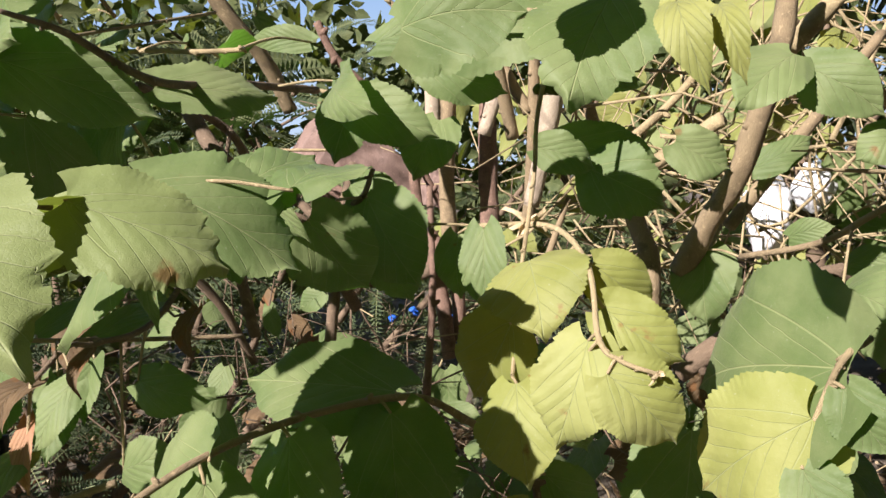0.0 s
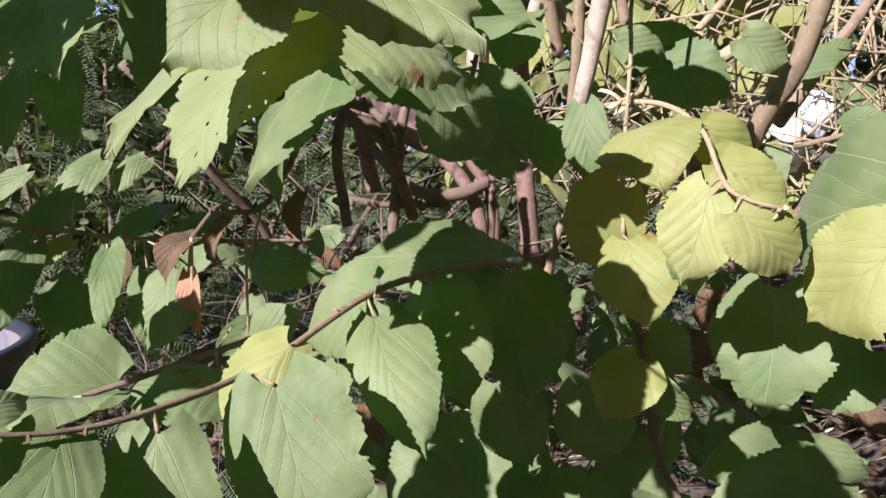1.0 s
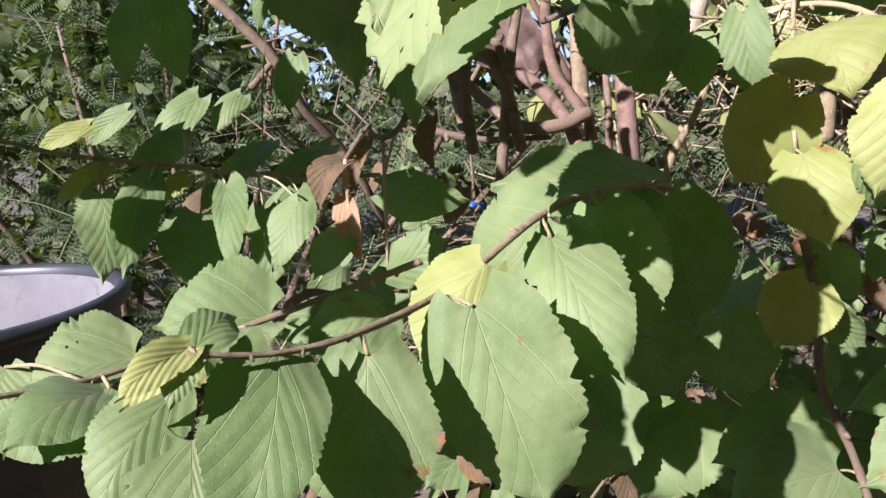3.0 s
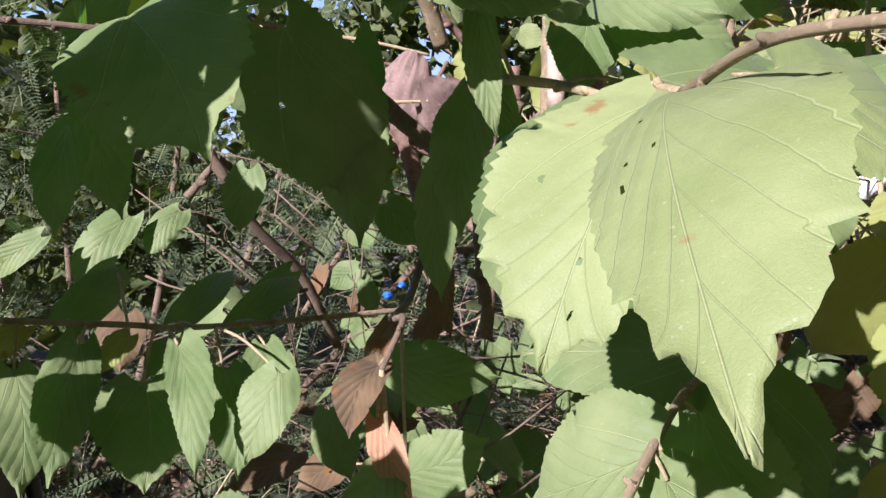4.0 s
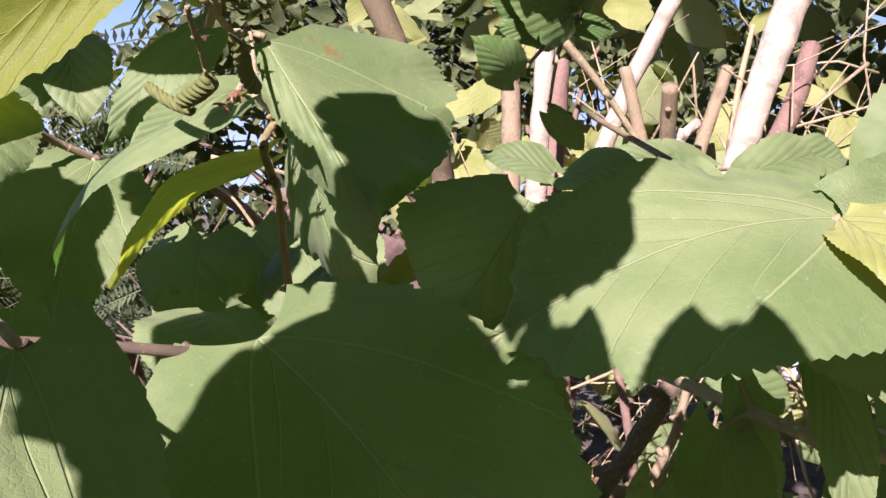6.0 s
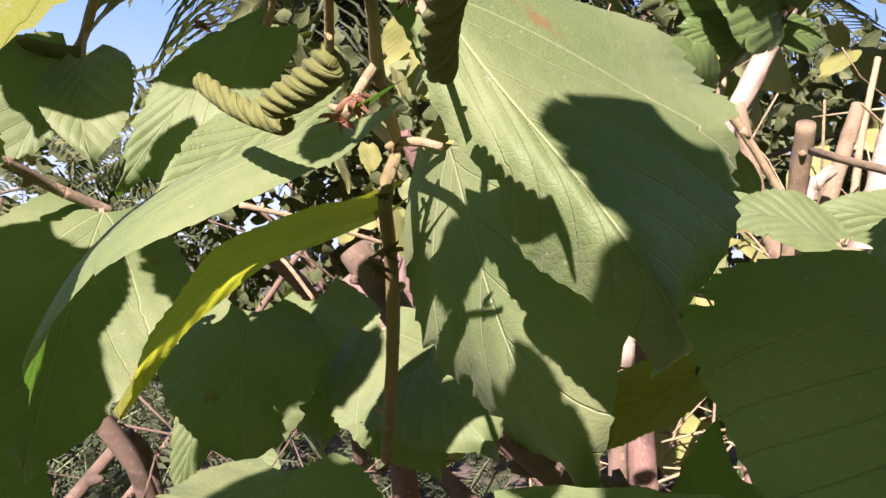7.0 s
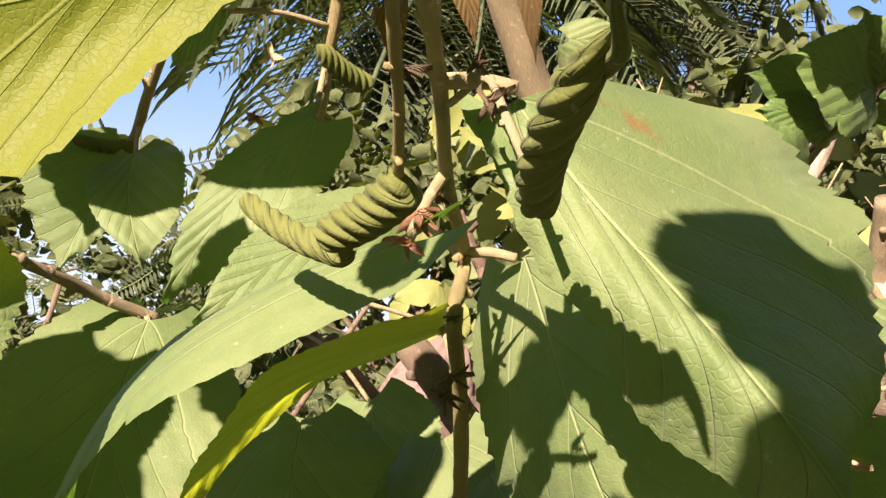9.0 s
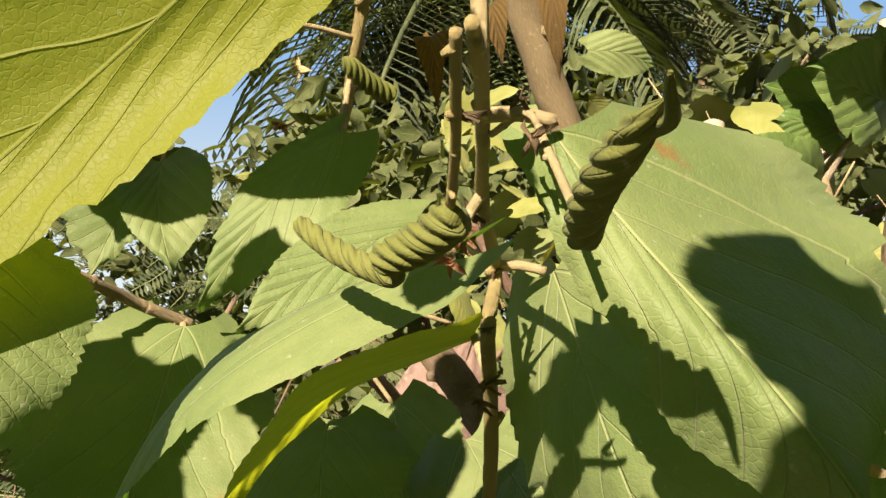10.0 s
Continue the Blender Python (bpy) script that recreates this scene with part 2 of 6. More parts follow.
def empty(name, place=(0, 0, 0)):
    ob = new(name)
    ob.location = place
    bpy.context.view_layer.update()
    return ob


def blade_width(s, full):
    """Half the width of a broad heart-shaped blade, from its base (0) to its tip (1)."""
    body = math.sin(math.pi * min(1.0, 0.03 + s * 1.04) ** 0.80) ** 0.62 if s < 0.93 else 0.0
    tail = 0.16 * (1 - s) / 0.10 if s > 0.86 else 0.0
    return full * 0.5 * max(body, tail, 0.0)


def leaf_data(length, width, rows, cols, droop, fold, jag, seed, curl=0.0, lop=1.0):
    """A blade in its own axes: y along, x across, z out of the upper side."""
    rng = random.Random(seed)
    verts, faces, uvs = [], [], []
    ph = [rng.uniform(0, 6.28) for _ in range(4)]
    lean = rng.uniform(-0.05, 0.05)
    teeth = rows / 3.0
    seen = [rng.uniform(0.4, 1.5) for _ in range(rows // 3 + 2)]
    bites = [(rng.uniform(0.12, 0.92), rng.uniform(0.010, 0.028), rng.uniform(0.04, 0.15), rng.choice((-1, 1))) for _ in range(rng.randint(1, 4))]
    wave = [rng.uniform(0, 6.28) for _ in range(4)]
    for i in range(rows + 1):
        s = i / rows
        w = blade_width(s, width)
        tooth = (s * teeth) % 1.0
        cut = 0.060 * (tooth - 0.4) * seen[int(s * teeth)] + 0.03 * math.sin(ph[3] + 9 * s)
        if jag and s > 0.62:
            big = ((s - 0.62) / 0.38 * 3.0) % 1.0
            cut += 0.30 * (big - 0.45) * min(1, (s - 0.62) * 6)
        lost = {-1: 0.0, 1: 0.0}
        for s0, half, deep, hand in bites:
            if abs(s - s0) < half:
                lost[hand] = max(lost[hand], deep * (1 - ((s - s0) / half) ** 2) ** 0.5)
        sway = {-1: 0.03 * math.sin(wave[0] + 8 * s) + 0.018 * math.sin(wave[1] + 21 * s), 1: 0.03 * math.sin(wave[2] + 7 * s) + 0.018 * math.sin(wave[3] + 23 * s)}
        for j in range(-cols, cols + 1):
            v = j / cols
            hand = 1 if v > 0 else -1
            edge = abs(v) ** 3
            x = v * w * (1 + edge * (cut + sway[hand])) * (1 - lost[hand] * edge) * (lop if v > 0 else 1.0)
            y = length * (s - 0.13 * v * v * max(0.0, 1 - s) ** 4 + 0.02 * edge * cut * 3)
            x += lean * length * math.sin(math.pi * s)
            z = fold * abs(x) * 0.6
            z -= droop * length * s * s
            z += 0.022 * width * math.sin(ph[0] + 7 * s) * v * abs(v)
            z += 0.030 * width * math.sin(ph[1] + 4.2 * s + 2.2 * v)
            z += 0.016 * width * edge * math.sin(ph[2] + 19 * s)
            z -= curl * width * v * v
            verts.append((x, y, z))
            uvs.append((s, v * w / max(1e-6, 0.5 * width)))
    n = 2 * cols + 1
    for i in range(rows):
        for j in range(n - 1):
            a = i * n + j
            faces.append((a, a + 1, a + n + 1, a + n))
    return verts, faces, uvs


leaf_count = [0]


def leaf(twig, base, tip, normal, width, mat, droop=0.1, fold=0.1, jag=False, holes=False, lop=1.0, rows=72, cols=12):
    """One leaf with its stalk, hung on a twig; base and tip of the blade, the upper side's normal and the blade's width."""
    leaf_count[0] += 1
    rng = random.Random(leaf_count[0] * 7 + 3)
    b, t, n = Vector(base), Vector(tip), Vector(normal)
    y = t - b
    length = y.length
    y.normalize()
    n = (n - y * n.dot(y)).normalized()
    x = y.cross(n)
    verts, faces, uvs = leaf_data(length, width, rows, cols, 0.0, fold, jag, leaf_count[0], 0.05, lop)
    m = Matrix((x, y, n)).transposed()
    # the blade bows between base and tip
    verts = [tuple(b + m @ Vector((q[0], q[1], q[2] + droop * length * math.sin(math.pi * min(1, max(0, q[1] / length)))))) for q in verts]
    if holes:
        gone, patches = set(), []
        nn = 2 * cols
        for _ in range(rng.randint(4, 6)):
            i, j = rng.randint(rows // 4, rows - 14), rng.randint(2, nn - 4)
            tall, wide = rng.randint(2, 4), 1
            block = {(i + a) * nn + j + c for a in range(tall) for c in range(wide)}
            if block & gone:
                continue
            gone |= block
            # an eaten hole with a round uneven rim
            rim = [(a, 0) for a in range(tall)] + [(tall, c) for c in range(wide)] + [(a, wide) for a in range(tall, 0, -1)] + [(0, c) for c in range(wide, 0, -1)]
            outer = [(i + a) * (nn + 1) + j + c for a, c in rim]
            middle = sum((Vector(verts[k]) for k in outer), Vector()) / len(outer)
            uv_mid = [sum(uvs[k][e] for k in outer) / len(outer) for e in (0, 1)]
            first = len(verts)
            for (a, c), k in zip(rim, outer):
                da, dc = 2 * a / tall - 1, 2 * c / wide - 1
                f = rng.uniform(0.45, 0.85) / math.hypot(da, dc)
                verts.append(tuple(middle.lerp(Vector(verts[k]), f)))
                uvs.append(tuple(uv_mid[e] + (uvs[k][e] - uv_mid[e]) * f for e in (0, 1)))
            size = len(outer)
            extra = [(outer[k], first + k, first + (k + 1) % size, outer[(k + 1) % size]) for k in range(size)]
            patches += extra
        faces = [f for k, f in enumerate(faces) if k not in gone] + patches
    blade = mesh_object("leaf", verts, faces, mat, twig, uvs)
    stalk(twig, base)
    return blade


def near_on(points, q):
    return min(points, key=lambda p: (p - q).length)


branch_paths = {}


def branch(name, points, r0, r1, mat):
    """A woody twig or stem of the shrub, with small nodes along it."""
    path = smooth_path(points, 10)
    v, f, uv = tube_data(path, r0, r1, 9 if r0 < 0.006 else 14, 0.16)
    rng = random.Random(len(points) * 31 + int(abs(points[0][0]) * 1e4))
    # buds and leaf scars
    step = 6 if r0 < 0.006 else 13
    for i in range(3, len(path) - 2, step):
        r = (r0 + (r1 - r0) * i / len(path)) * (1.35 if r0 < 0.006 else 0.8)
        way = Vector((rng.uniform(-1, 1), rng.uniform(-1, 1), rng.uniform(-1, 1))).normalized()
        q = path[i]
        k = tube_data([q, q + way * r * 0.9, q + way * r * 1.7], r * 0.85, r * 0.35, 6, 0.2, True, len(v))
        v += k[0]
        f += k[1]
        uv += k[2]
    ob = mesh_object(name, v, f, mat, shrub, uv)
    branch_paths[ob.name] = path
    return ob


def stalk(twig, base, mat=None, thick=0.0009):
    """The thin stalk that joins a blade to its twig."""
    b = Vector(base)
    q = near_on(branch_paths[twig.name], b)
    gap = q - b
    if gap.length < 0.002 or gap.length > 0.09:
        return
    tube("leaf_stalk", [q, q - gap * 0.5 + Vector((0, 0, 0.06 * gap.length)), b], thick * 1.2, thick, bark_straw, twig, 6, 0.1, 4)

# ---- ground ----
def ground_height(x, y):
    return 0.05 * noise.noise(Vector((x * 1.3, y * 1.3, 0))) + 0.015 * noise.noise(Vector((x * 6, y * 6, 3)))


def build_ground():
    verts, faces = [], []
    xs = [-60, -25, -10, -5] + [-3 + 0.1 * i for i in range(61)] + [5, 10, 25, 60]
    ys = [-60, -25, -8, -3] + [-1.5 + 0.1 * i for i in range(56)] + [6, 10, 25, 60, 120]
    for y in ys:
        for x in xs:
            verts.append((x, y, ground_height(x, y)))
    n = len(xs)
    for i in range(len(ys) - 1):
        for j in range(n - 1):
            a = i * n + j
            faces.append((a, a + 1, a + n + 1, a + n))
    return tagged(mesh_object("ground", verts, faces, soil), "dry brown soil under leaf litter", "ground", kind="structure")


ground = build_ground()

# ---- the shrub ----
shrub = empty("shrub", (0.15, 0.95, 0))
tagged(shrub, "leafy shrub with broad serrated leaves and tan woody stems", "shrub")

branch('stem', [(0.0818, 0.9500, 0.7928), (0.0693, 0.9500, 0.9156), (0.0654, 0.9600, 1.0117), (0.0664, 0.9800, 1.1654), (0.0844, 1.0000, 1.3138)], 0.013, 0.010, bark_red)
branch('stem', [(0.0138, 0.9500, 0.8641), (0.0016, 0.9500, 0.9561), (-0.0441, 0.9700, 1.0213), (-0.1271, 1.0000, 1.0670), (-0.2419, 1.0500, 1.1043)], 0.009, 0.007, bark_red)
branch('stem', [(0.0272, 0.9600, 0.8830), (0.0212, 0.9600, 0.9677), (-0.0184, 0.9700, 1.0394), (-0.0250, 0.9700, 1.1456)], 0.008, 0.006, bark_red)
branch('stem', [(0.0188, 0.9400, 0.9821), (-0.0209, 0.9300, 0.9691), (-0.0675, 0.9400, 0.9727), (-0.1109, 0.9800, 1.0134), (-0.1423, 1.0200, 1.0587)], 0.008, 0.006, bark_brown)
branch('stem', [(-0.1638, 0.9500, 0.9705), (-0.1098, 0.9400, 0.9581), (-0.0286, 0.9300, 0.9563)], 0.005, 0.003, bark_brown)
branch('stem', [(0.0686, 0.8500, 0.8729), (0.0843, 0.8400, 0.9355), (0.1107, 0.8400, 0.9821), (0.1403, 0.8500, 1.0574)], 0.005, 0.003, bark_tan)
branch('stem', [(0.1959, 0.8000, 1.0780), (0.2343, 0.7800, 1.1061), (0.2666, 0.7500, 1.1318)], 0.008, 0.007, bark_straw)
branch('stem', [(0.2016, 0.6600, 1.0044), (0.2153, 0.6400, 1.0431), (0.2282, 0.6100, 1.0836), (0.2363, 0.5900, 1.1284), (0.2471, 0.5800, 1.1825), (0.2515, 0.5800, 1.2438)], 0.010, 0.007, bark_tan)
branch('stem', [(0.2406, 0.6600, 1.0408), (0.2852, 0.6800, 1.0857), (0.3314, 0.7000, 1.1327), (0.4098, 0.7500, 1.2049)], 0.006, 0.005, bark_tan)
branch('stem', [(0.2686, 0.6200, 1.1777), (0.2914, 0.6200, 1.2001), (0.3242, 0.6200, 1.2364)], 0.008, 0.007, bark_straw)
branch('stem', [(0.2061, 0.6800, 0.9132), (0.2562, 0.6600, 0.9557), (0.3047, 0.6550, 0.9933), (0.3676, 0.6600, 1.0052), (0.4690, 0.6800, 1.0340)], 0.010, 0.008, bark_brown)
branch('stem', [(-0.1368, 1.0000, 1.2670), (-0.1114, 1.0000, 1.2198), (-0.0528, 1.0200, 1.1590), (0.0220, 1.0500, 1.0142)], 0.0050, 0.0045, bark_red)
branch('stem', [(0.0992, 0.8600, 1.0279), (0.1027, 0.8300, 1.1449), (0.1049, 0.8200, 1.2107), (0.1334, 0.8200, 1.2861)], 0.007, 0.005, bark_tan)
branch('stem', [(0.0970, 0.8300, 1.1450), (0.0728, 0.8400, 1.1972), (0.0518, 0.8500, 1.2834)], 0.006, 0.005, bark_tan)
branch('stem', [(0.0194, 0.9800, 0.9647), (0.0152, 0.9800, 1.0882), (0.0207, 0.9800, 1.1884), (0.0274, 1.0000, 1.3295)], 0.010, 0.009, bark_tan)
branch('stem', [(0.1844, 0.8500, 1.1036), (0.1658, 0.8600, 1.1453), (0.1512, 0.8600, 1.2267)], 0.007, 0.006, bark_tan)
branch('stem', [(0.1893, 0.8200, 1.1088), (0.2403, 0.8400, 1.1483), (0.2929, 0.8600, 1.2008)], 0.005, 0.004, bark_straw)
branch('stem', [(0.2001, 0.7500, 0.9491), (0.1998, 0.7500, 1.0027), (0.1911, 0.7800, 1.0432)], 0.009, 0.009, bark_tan)
branch('stem', [(-0.0118, 0.7500, 0.8780), (-0.0041, 0.7500, 0.9755), (-0.0045, 0.7800, 1.0748)], 0.004, 0.003, bark_red)
branch('stem', [(-0.0012, 0.9000, 1.0975), (0.0020, 0.9000, 1.2204), (0.0050, 0.9000, 1.2781), (0.0139, 0.9100, 1.3300)], 0.009, 0.008, bark_pale)
branch('stem', [(0.0582, 0.9400, 1.1274), (0.0848, 0.9300, 1.2102), (0.1097, 0.9230, 1.2779), (0.1317, 0.9120, 1.3301), (0.1753, 0.9000, 1.4240)], 0.0085, 0.0080, bark_pale)
branch('stem', [(0.0989, 0.8300, 1.0513), (0.1166, 0.8150, 1.1363), (0.1306, 0.8000, 1.2145), (0.1684, 0.8100, 1.2882), (0.2085, 0.8200, 1.3631), (0.2636, 0.8400, 1.4586)], 0.0085, 0.0160, bark_pale)
branch('stem', [(0.1543, 0.8000, 1.2031), (0.1977, 0.8100, 1.2566), (0.2273, 0.8200, 1.3129)], 0.0090, 0.0080, bark_red)
branch('stem', [(0.0520, 0.7950, 1.1996), (0.0704, 0.8000, 1.2236), (0.0856, 0.8000, 1.2369)], 0.004, 0.004, bark_pale)
branch('stem', [(0.0810, 0.8300, 1.1196), (0.0585, 0.8030, 1.2134), (0.0407, 0.7800, 1.2592)], 0.0065, 0.0060, bark_tan)
branch('stem', [(-0.2492, 0.7000, 1.3479), (-0.2338, 0.7100, 1.3201), (-0.2175, 0.7200, 1.2900), (-0.1964, 0.7300, 1.2578), (-0.1758, 0.7400, 1.2267), (-0.1524, 0.7600, 1.1939), (-0.1342, 0.7800, 1.1488)], 0.0075, 0.0068, bark_tan)
branch('stem', [(-0.0733, 0.7500, 1.2762), (-0.0352, 0.7500, 1.2409), (0.0051, 0.7500, 1.1950)], 0.003, 0.002, bark_straw)
branch('stem', [(0.1663, 0.8500, 1.2142), (0.1733, 0.8500, 1.2682), (0.1894, 0.8500, 1.3324)], 0.003, 0.0025, bark_straw)
branch('stem', [(-0.2423, 0.7800, 1.1747), (-0.2150, 0.7600, 1.1327), (-0.1843, 0.7350, 1.0979), (-0.1449, 0.7220, 1.0606), (-0.1089, 0.7300, 1.0357), (-0.0808, 0.8000, 0.9555)], 0.008, 0.006, bark_brown)
branch('stem', [(-0.1659, 0.7600, 1.0749), (-0.1392, 0.7400, 1.0711), (-0.1121, 0.7200, 1.0579), (-0.1007, 0.7200, 1.0286)], 0.005, 0.004, bark_brown)
branch('stem', [(-0.3935, 0.9000, 1.1286), (-0.3349, 0.9000, 1.0626), (-0.3063, 0.9200, 1.0017), (-0.2633, 0.9600, 0.9402), (-0.2301, 1.0000, 0.8517)], 0.006, 0.005, bark_brown)
branch('stem', [(-0.2245, 1.2000, 1.2145), (-0.1523, 1.2000, 1.2016), (-0.0784, 1.2000, 1.1825)], 0.003, 0.002, bark_straw)
branch('stem', [(-0.1863, 1.0000, 1.1158), (-0.1250, 1.0000, 1.1144), (-0.0686, 1.0000, 1.1144)], 0.002, 0.0015, bark_straw)
branch('stem', [(-0.1082, 0.7800, 0.9025), (-0.0978, 0.7800, 0.9838), (-0.0902, 0.7800, 1.0464), (-0.0780, 0.8000, 1.0978)], 0.006, 0.005, bark_brown)
branch('stem', [(-0.1415, 0.6200, 0.9679), (-0.1466, 0.6000, 1.0281), (-0.1353, 0.5800, 1.0691), (-0.1278, 0.5700, 1.0943)], 0.0045, 0.004, bark_brown)
branch('stem', [(-0.3622, 0.9000, 1.0312), (-0.3256, 0.9200, 1.0602), (-0.3013, 0.9500, 0.9838)], 0.004, 0.003, bark_brown)
branch('stem', [(-0.1214, 1.0000, 0.9696), (-0.1361, 1.0000, 1.0501), (-0.1501, 1.0000, 1.0909)], 0.010, 0.009, bark_red)


lower_twig = branch('lower_twig', [(0.0271, 0.5600, 0.9110), (-0.0158, 0.5300, 0.9420), (-0.0752, 0.4650, 0.9524), (-0.1240, 0.4020, 0.9498), (-0.1722, 0.3470, 0.9294), (-0.2116, 0.2910, 0.9266), (-0.2391, 0.2620, 0.9294), (-0.2641, 0.2420, 0.9371)], 0.00294, 0.00090, bark_tan)
leaf(lower_twig, (-0.1659, 0.3233, 0.9254), (-0.1393, 0.2980, 0.8393), (-0.1327, -0.9613, 0.2415), 0.0698, green, fold=0.1, lop=0.91, droop=0.05)
leaf(lower_twig, (-0.1197, 0.3968, 0.9390), (-0.0960, 0.3403, 0.8786), (-0.1185, -0.7479, 0.6531), 0.0567, green, fold=0.01, lop=0.68)
leaf(lower_twig, (-0.2094, 0.2884, 0.9180), (-0.2133, 0.2674, 0.8472), (0.1259, -0.9530, 0.2757), 0.0547, green, fold=-0.09, lop=0.92)
leaf(lower_twig, (-0.2393, 0.2676, 0.9270), (-0.2490, 0.2159, 0.8800), (0.3405, -0.6667, 0.6631), 0.0377, green, fold=0.27, lop=1.3, droop=0.06)
leaf(lower_twig, (-0.2634, 0.2450, 0.9388), (-0.2819, 0.2250, 0.9289), (0.3310, -0.6472, 0.6867), 0.0145, young, fold=0.4)
leaf(lower_twig, (-0.2634, 0.2500, 0.9366), (-0.2556, 0.2800, 0.9384), (0.5289, -0.1871, 0.8278), 0.0186, green, fold=0.2)
leaf(lower_twig, (-0.1584, 0.3353, 0.9401), (-0.1902, 0.3269, 0.9000), (-0.2769, -0.8726, 0.4024), 0.0295, young, fold=-0.39, lop=1.67)
leaf(lower_twig, (-0.1189, 0.4034, 0.9485), (-0.1644, 0.4378, 0.9177), (-0.7066, -0.6026, 0.3709), 0.0438, green, fold=-0.24, lop=1.63)
leaf(lower_twig, (-0.0288, 0.5300, 0.9453), (-0.1349, 0.5600, 0.9485), (-0.1149, -0.4969, 0.8602), 0.0883, green)
leaf(lower_twig, (-0.0840, 0.4415, 0.9473), (-0.0685, 0.3950, 0.8843), (-0.2132, -0.8104, 0.5457), 0.0605, green, fold=-0.1, lop=0.85)
leaf(lower_twig, (-0.0306, 0.4944, 0.9431), (-0.0231, 0.4545, 0.8630), (-0.0485, -0.8958, 0.4417), 0.0784, green, fold=-0.26, lop=0.83)
leaf(lower_twig, (-0.2671, 0.2500, 0.9342), (-0.2677, 0.2300, 0.9231), (0.2001, -0.4805, 0.8539), 0.0137, green, droop=0.2, fold=0.3)

fork_twig = branch('fork_twig', [(-0.1864, 0.4500, 0.9199), (-0.2364, 0.4400, 0.9064), (-0.2824, 0.4200, 0.8965), (-0.3097, 0.3800, 0.8970), (-0.3414, 0.3400, 0.8977), (-0.3652, 0.3100, 0.9032), (-0.3786, 0.2900, 0.9056)], 0.00217, 0.00109, bark_tan)
leaf(fork_twig, (-0.3328, 0.3849, 0.8946), (-0.3796, 0.3620, 0.8855), (0.0359, -0.4315, 0.9014), 0.0383, green, fold=0.47, lop=1.75, holes=True)
leaf(fork_twig, (-0.2756, 0.4422, 0.8941), (-0.3409, 0.4371, 0.8944), (0.0560, -0.6730, 0.7375), 0.0379, green, fold=0.3, lop=2.02)
leaf(fork_twig, (-0.2905, 0.3454, 0.9022), (-0.3112, 0.3208, 0.8836), (0.1618, -0.6782, 0.7169), 0.0255, young, fold=0.3, lop=1.64)
leaf(fork_twig, (-0.3295, 0.3408, 0.8933), (-0.3703, 0.3061, 0.8843), (0.1227, -0.3818, 0.9161), 0.0620, green, fold=-0.1, lop=0.7)
leaf(fork_twig, (-0.2804, 0.2726, 0.9132), (-0.3002, 0.2397, 0.8828), (0.2199, -0.7301, 0.6470), 0.0296, green, fold=-0.06, lop=1.15)
leaf(fork_twig, (-0.2712, 0.2606, 0.9000), (-0.2666, 0.2347, 0.8634), (0.1193, -0.8033, 0.5835), 0.0146, green, fold=0.25, lop=3.22)
leaf(fork_twig, (-0.3298, 0.3400, 0.8936), (-0.3538, 0.2900, 0.8878), (0.2093, -0.2122, 0.9545), 0.0446, green)
leaf(fork_twig, (-0.2703, 0.2700, 0.9294), (-0.2910, 0.2500, 0.9165), (0.1938, -0.6658, 0.7206), 0.0158, young, droop=0.2, fold=0.3)
leaf(fork_twig, (-0.2781, 0.4000, 0.9010), (-0.2839, 0.3300, 0.9042), (-0.0664, 0.0512, 0.9965), 0.0633, green, fold=0.2)
leaf(fork_twig, (-0.2378, 0.4500, 0.8942), (-0.2717, 0.4400, 0.8817), (-0.0201, -0.7528, 0.6579), 0.0300, green)
leaf(fork_twig, (-0.2080, 0.4100, 0.9008), (-0.2473, 0.3800, 0.8906), (0.2089, -0.5479, 0.8101), 0.0429, green, fold=0.2)
leaf(fork_twig, (-0.3955, 0.3800, 0.8944), (-0.3917, 0.3600, 0.8726), (0.0052, -0.7369, 0.6759), 0.0269, green)

left_twig = branch('left_twig', [(-0.1795, 0.7400, 0.9417), (-0.2670, 0.7000, 0.9494), (-0.3359, 0.6580, 0.9598), (-0.3679, 0.6400, 0.9685), (-0.4513, 0.6200, 0.9844), (-0.4970, 0.6100, 0.9993), (-0.5370, 0.6000, 1.0110)], 0.00224, 0.00177, bark_tan)
leaf(left_twig, (-0.3940, 0.6255, 0.9619), (-0.4015, 0.5650, 0.8969), (0.4276, -0.6858, 0.5890), 0.0371, green, fold=0.44, lop=0.9, jag=True)
leaf(left_twig, (-0.3621, 0.6412, 0.9297), (-0.3580, 0.5911, 0.8764), (0.2549, -0.6947, 0.6726), 0.0542, green, fold=0.22, lop=1.29)
leaf(left_twig, (-0.3382, 0.6362, 0.9540), (-0.3221, 0.5513, 0.8962), (-0.1247, -0.5744, 0.8090), 0.0342, green, fold=0.48, lop=0.71)
leaf(left_twig, (-0.3146, 0.6591, 0.9285), (-0.3062, 0.6087, 0.8713), (0.1674, -0.7274, 0.6655), 0.0482, green, fold=0.25, lop=0.76)
leaf(left_twig, (-0.2860, 0.6650, 0.9411), (-0.2796, 0.6214, 0.8986), (-0.0690, -0.7015, 0.7093), 0.0294, green, fold=0.76, lop=1.18, jag=True)
leaf(left_twig, (-0.4263, 0.6080, 0.9541), (-0.4145, 0.5595, 0.8945), (0.4934, -0.6243, 0.6057), 0.0370, green, fold=0.08, lop=1.13)
leaf(left_twig, (-0.4106, 0.6594, 0.9692), (-0.3770, 0.7138, 0.9941), (0.5901, -0.6077, 0.5314), 0.0277, green, fold=-0.29, lop=1.16)
leaf(left_twig, (-0.2749, 0.6000, 0.9393), (-0.2980, 0.5800, 0.8920), (-0.1515, -0.8816, 0.4470), 0.0366, green)
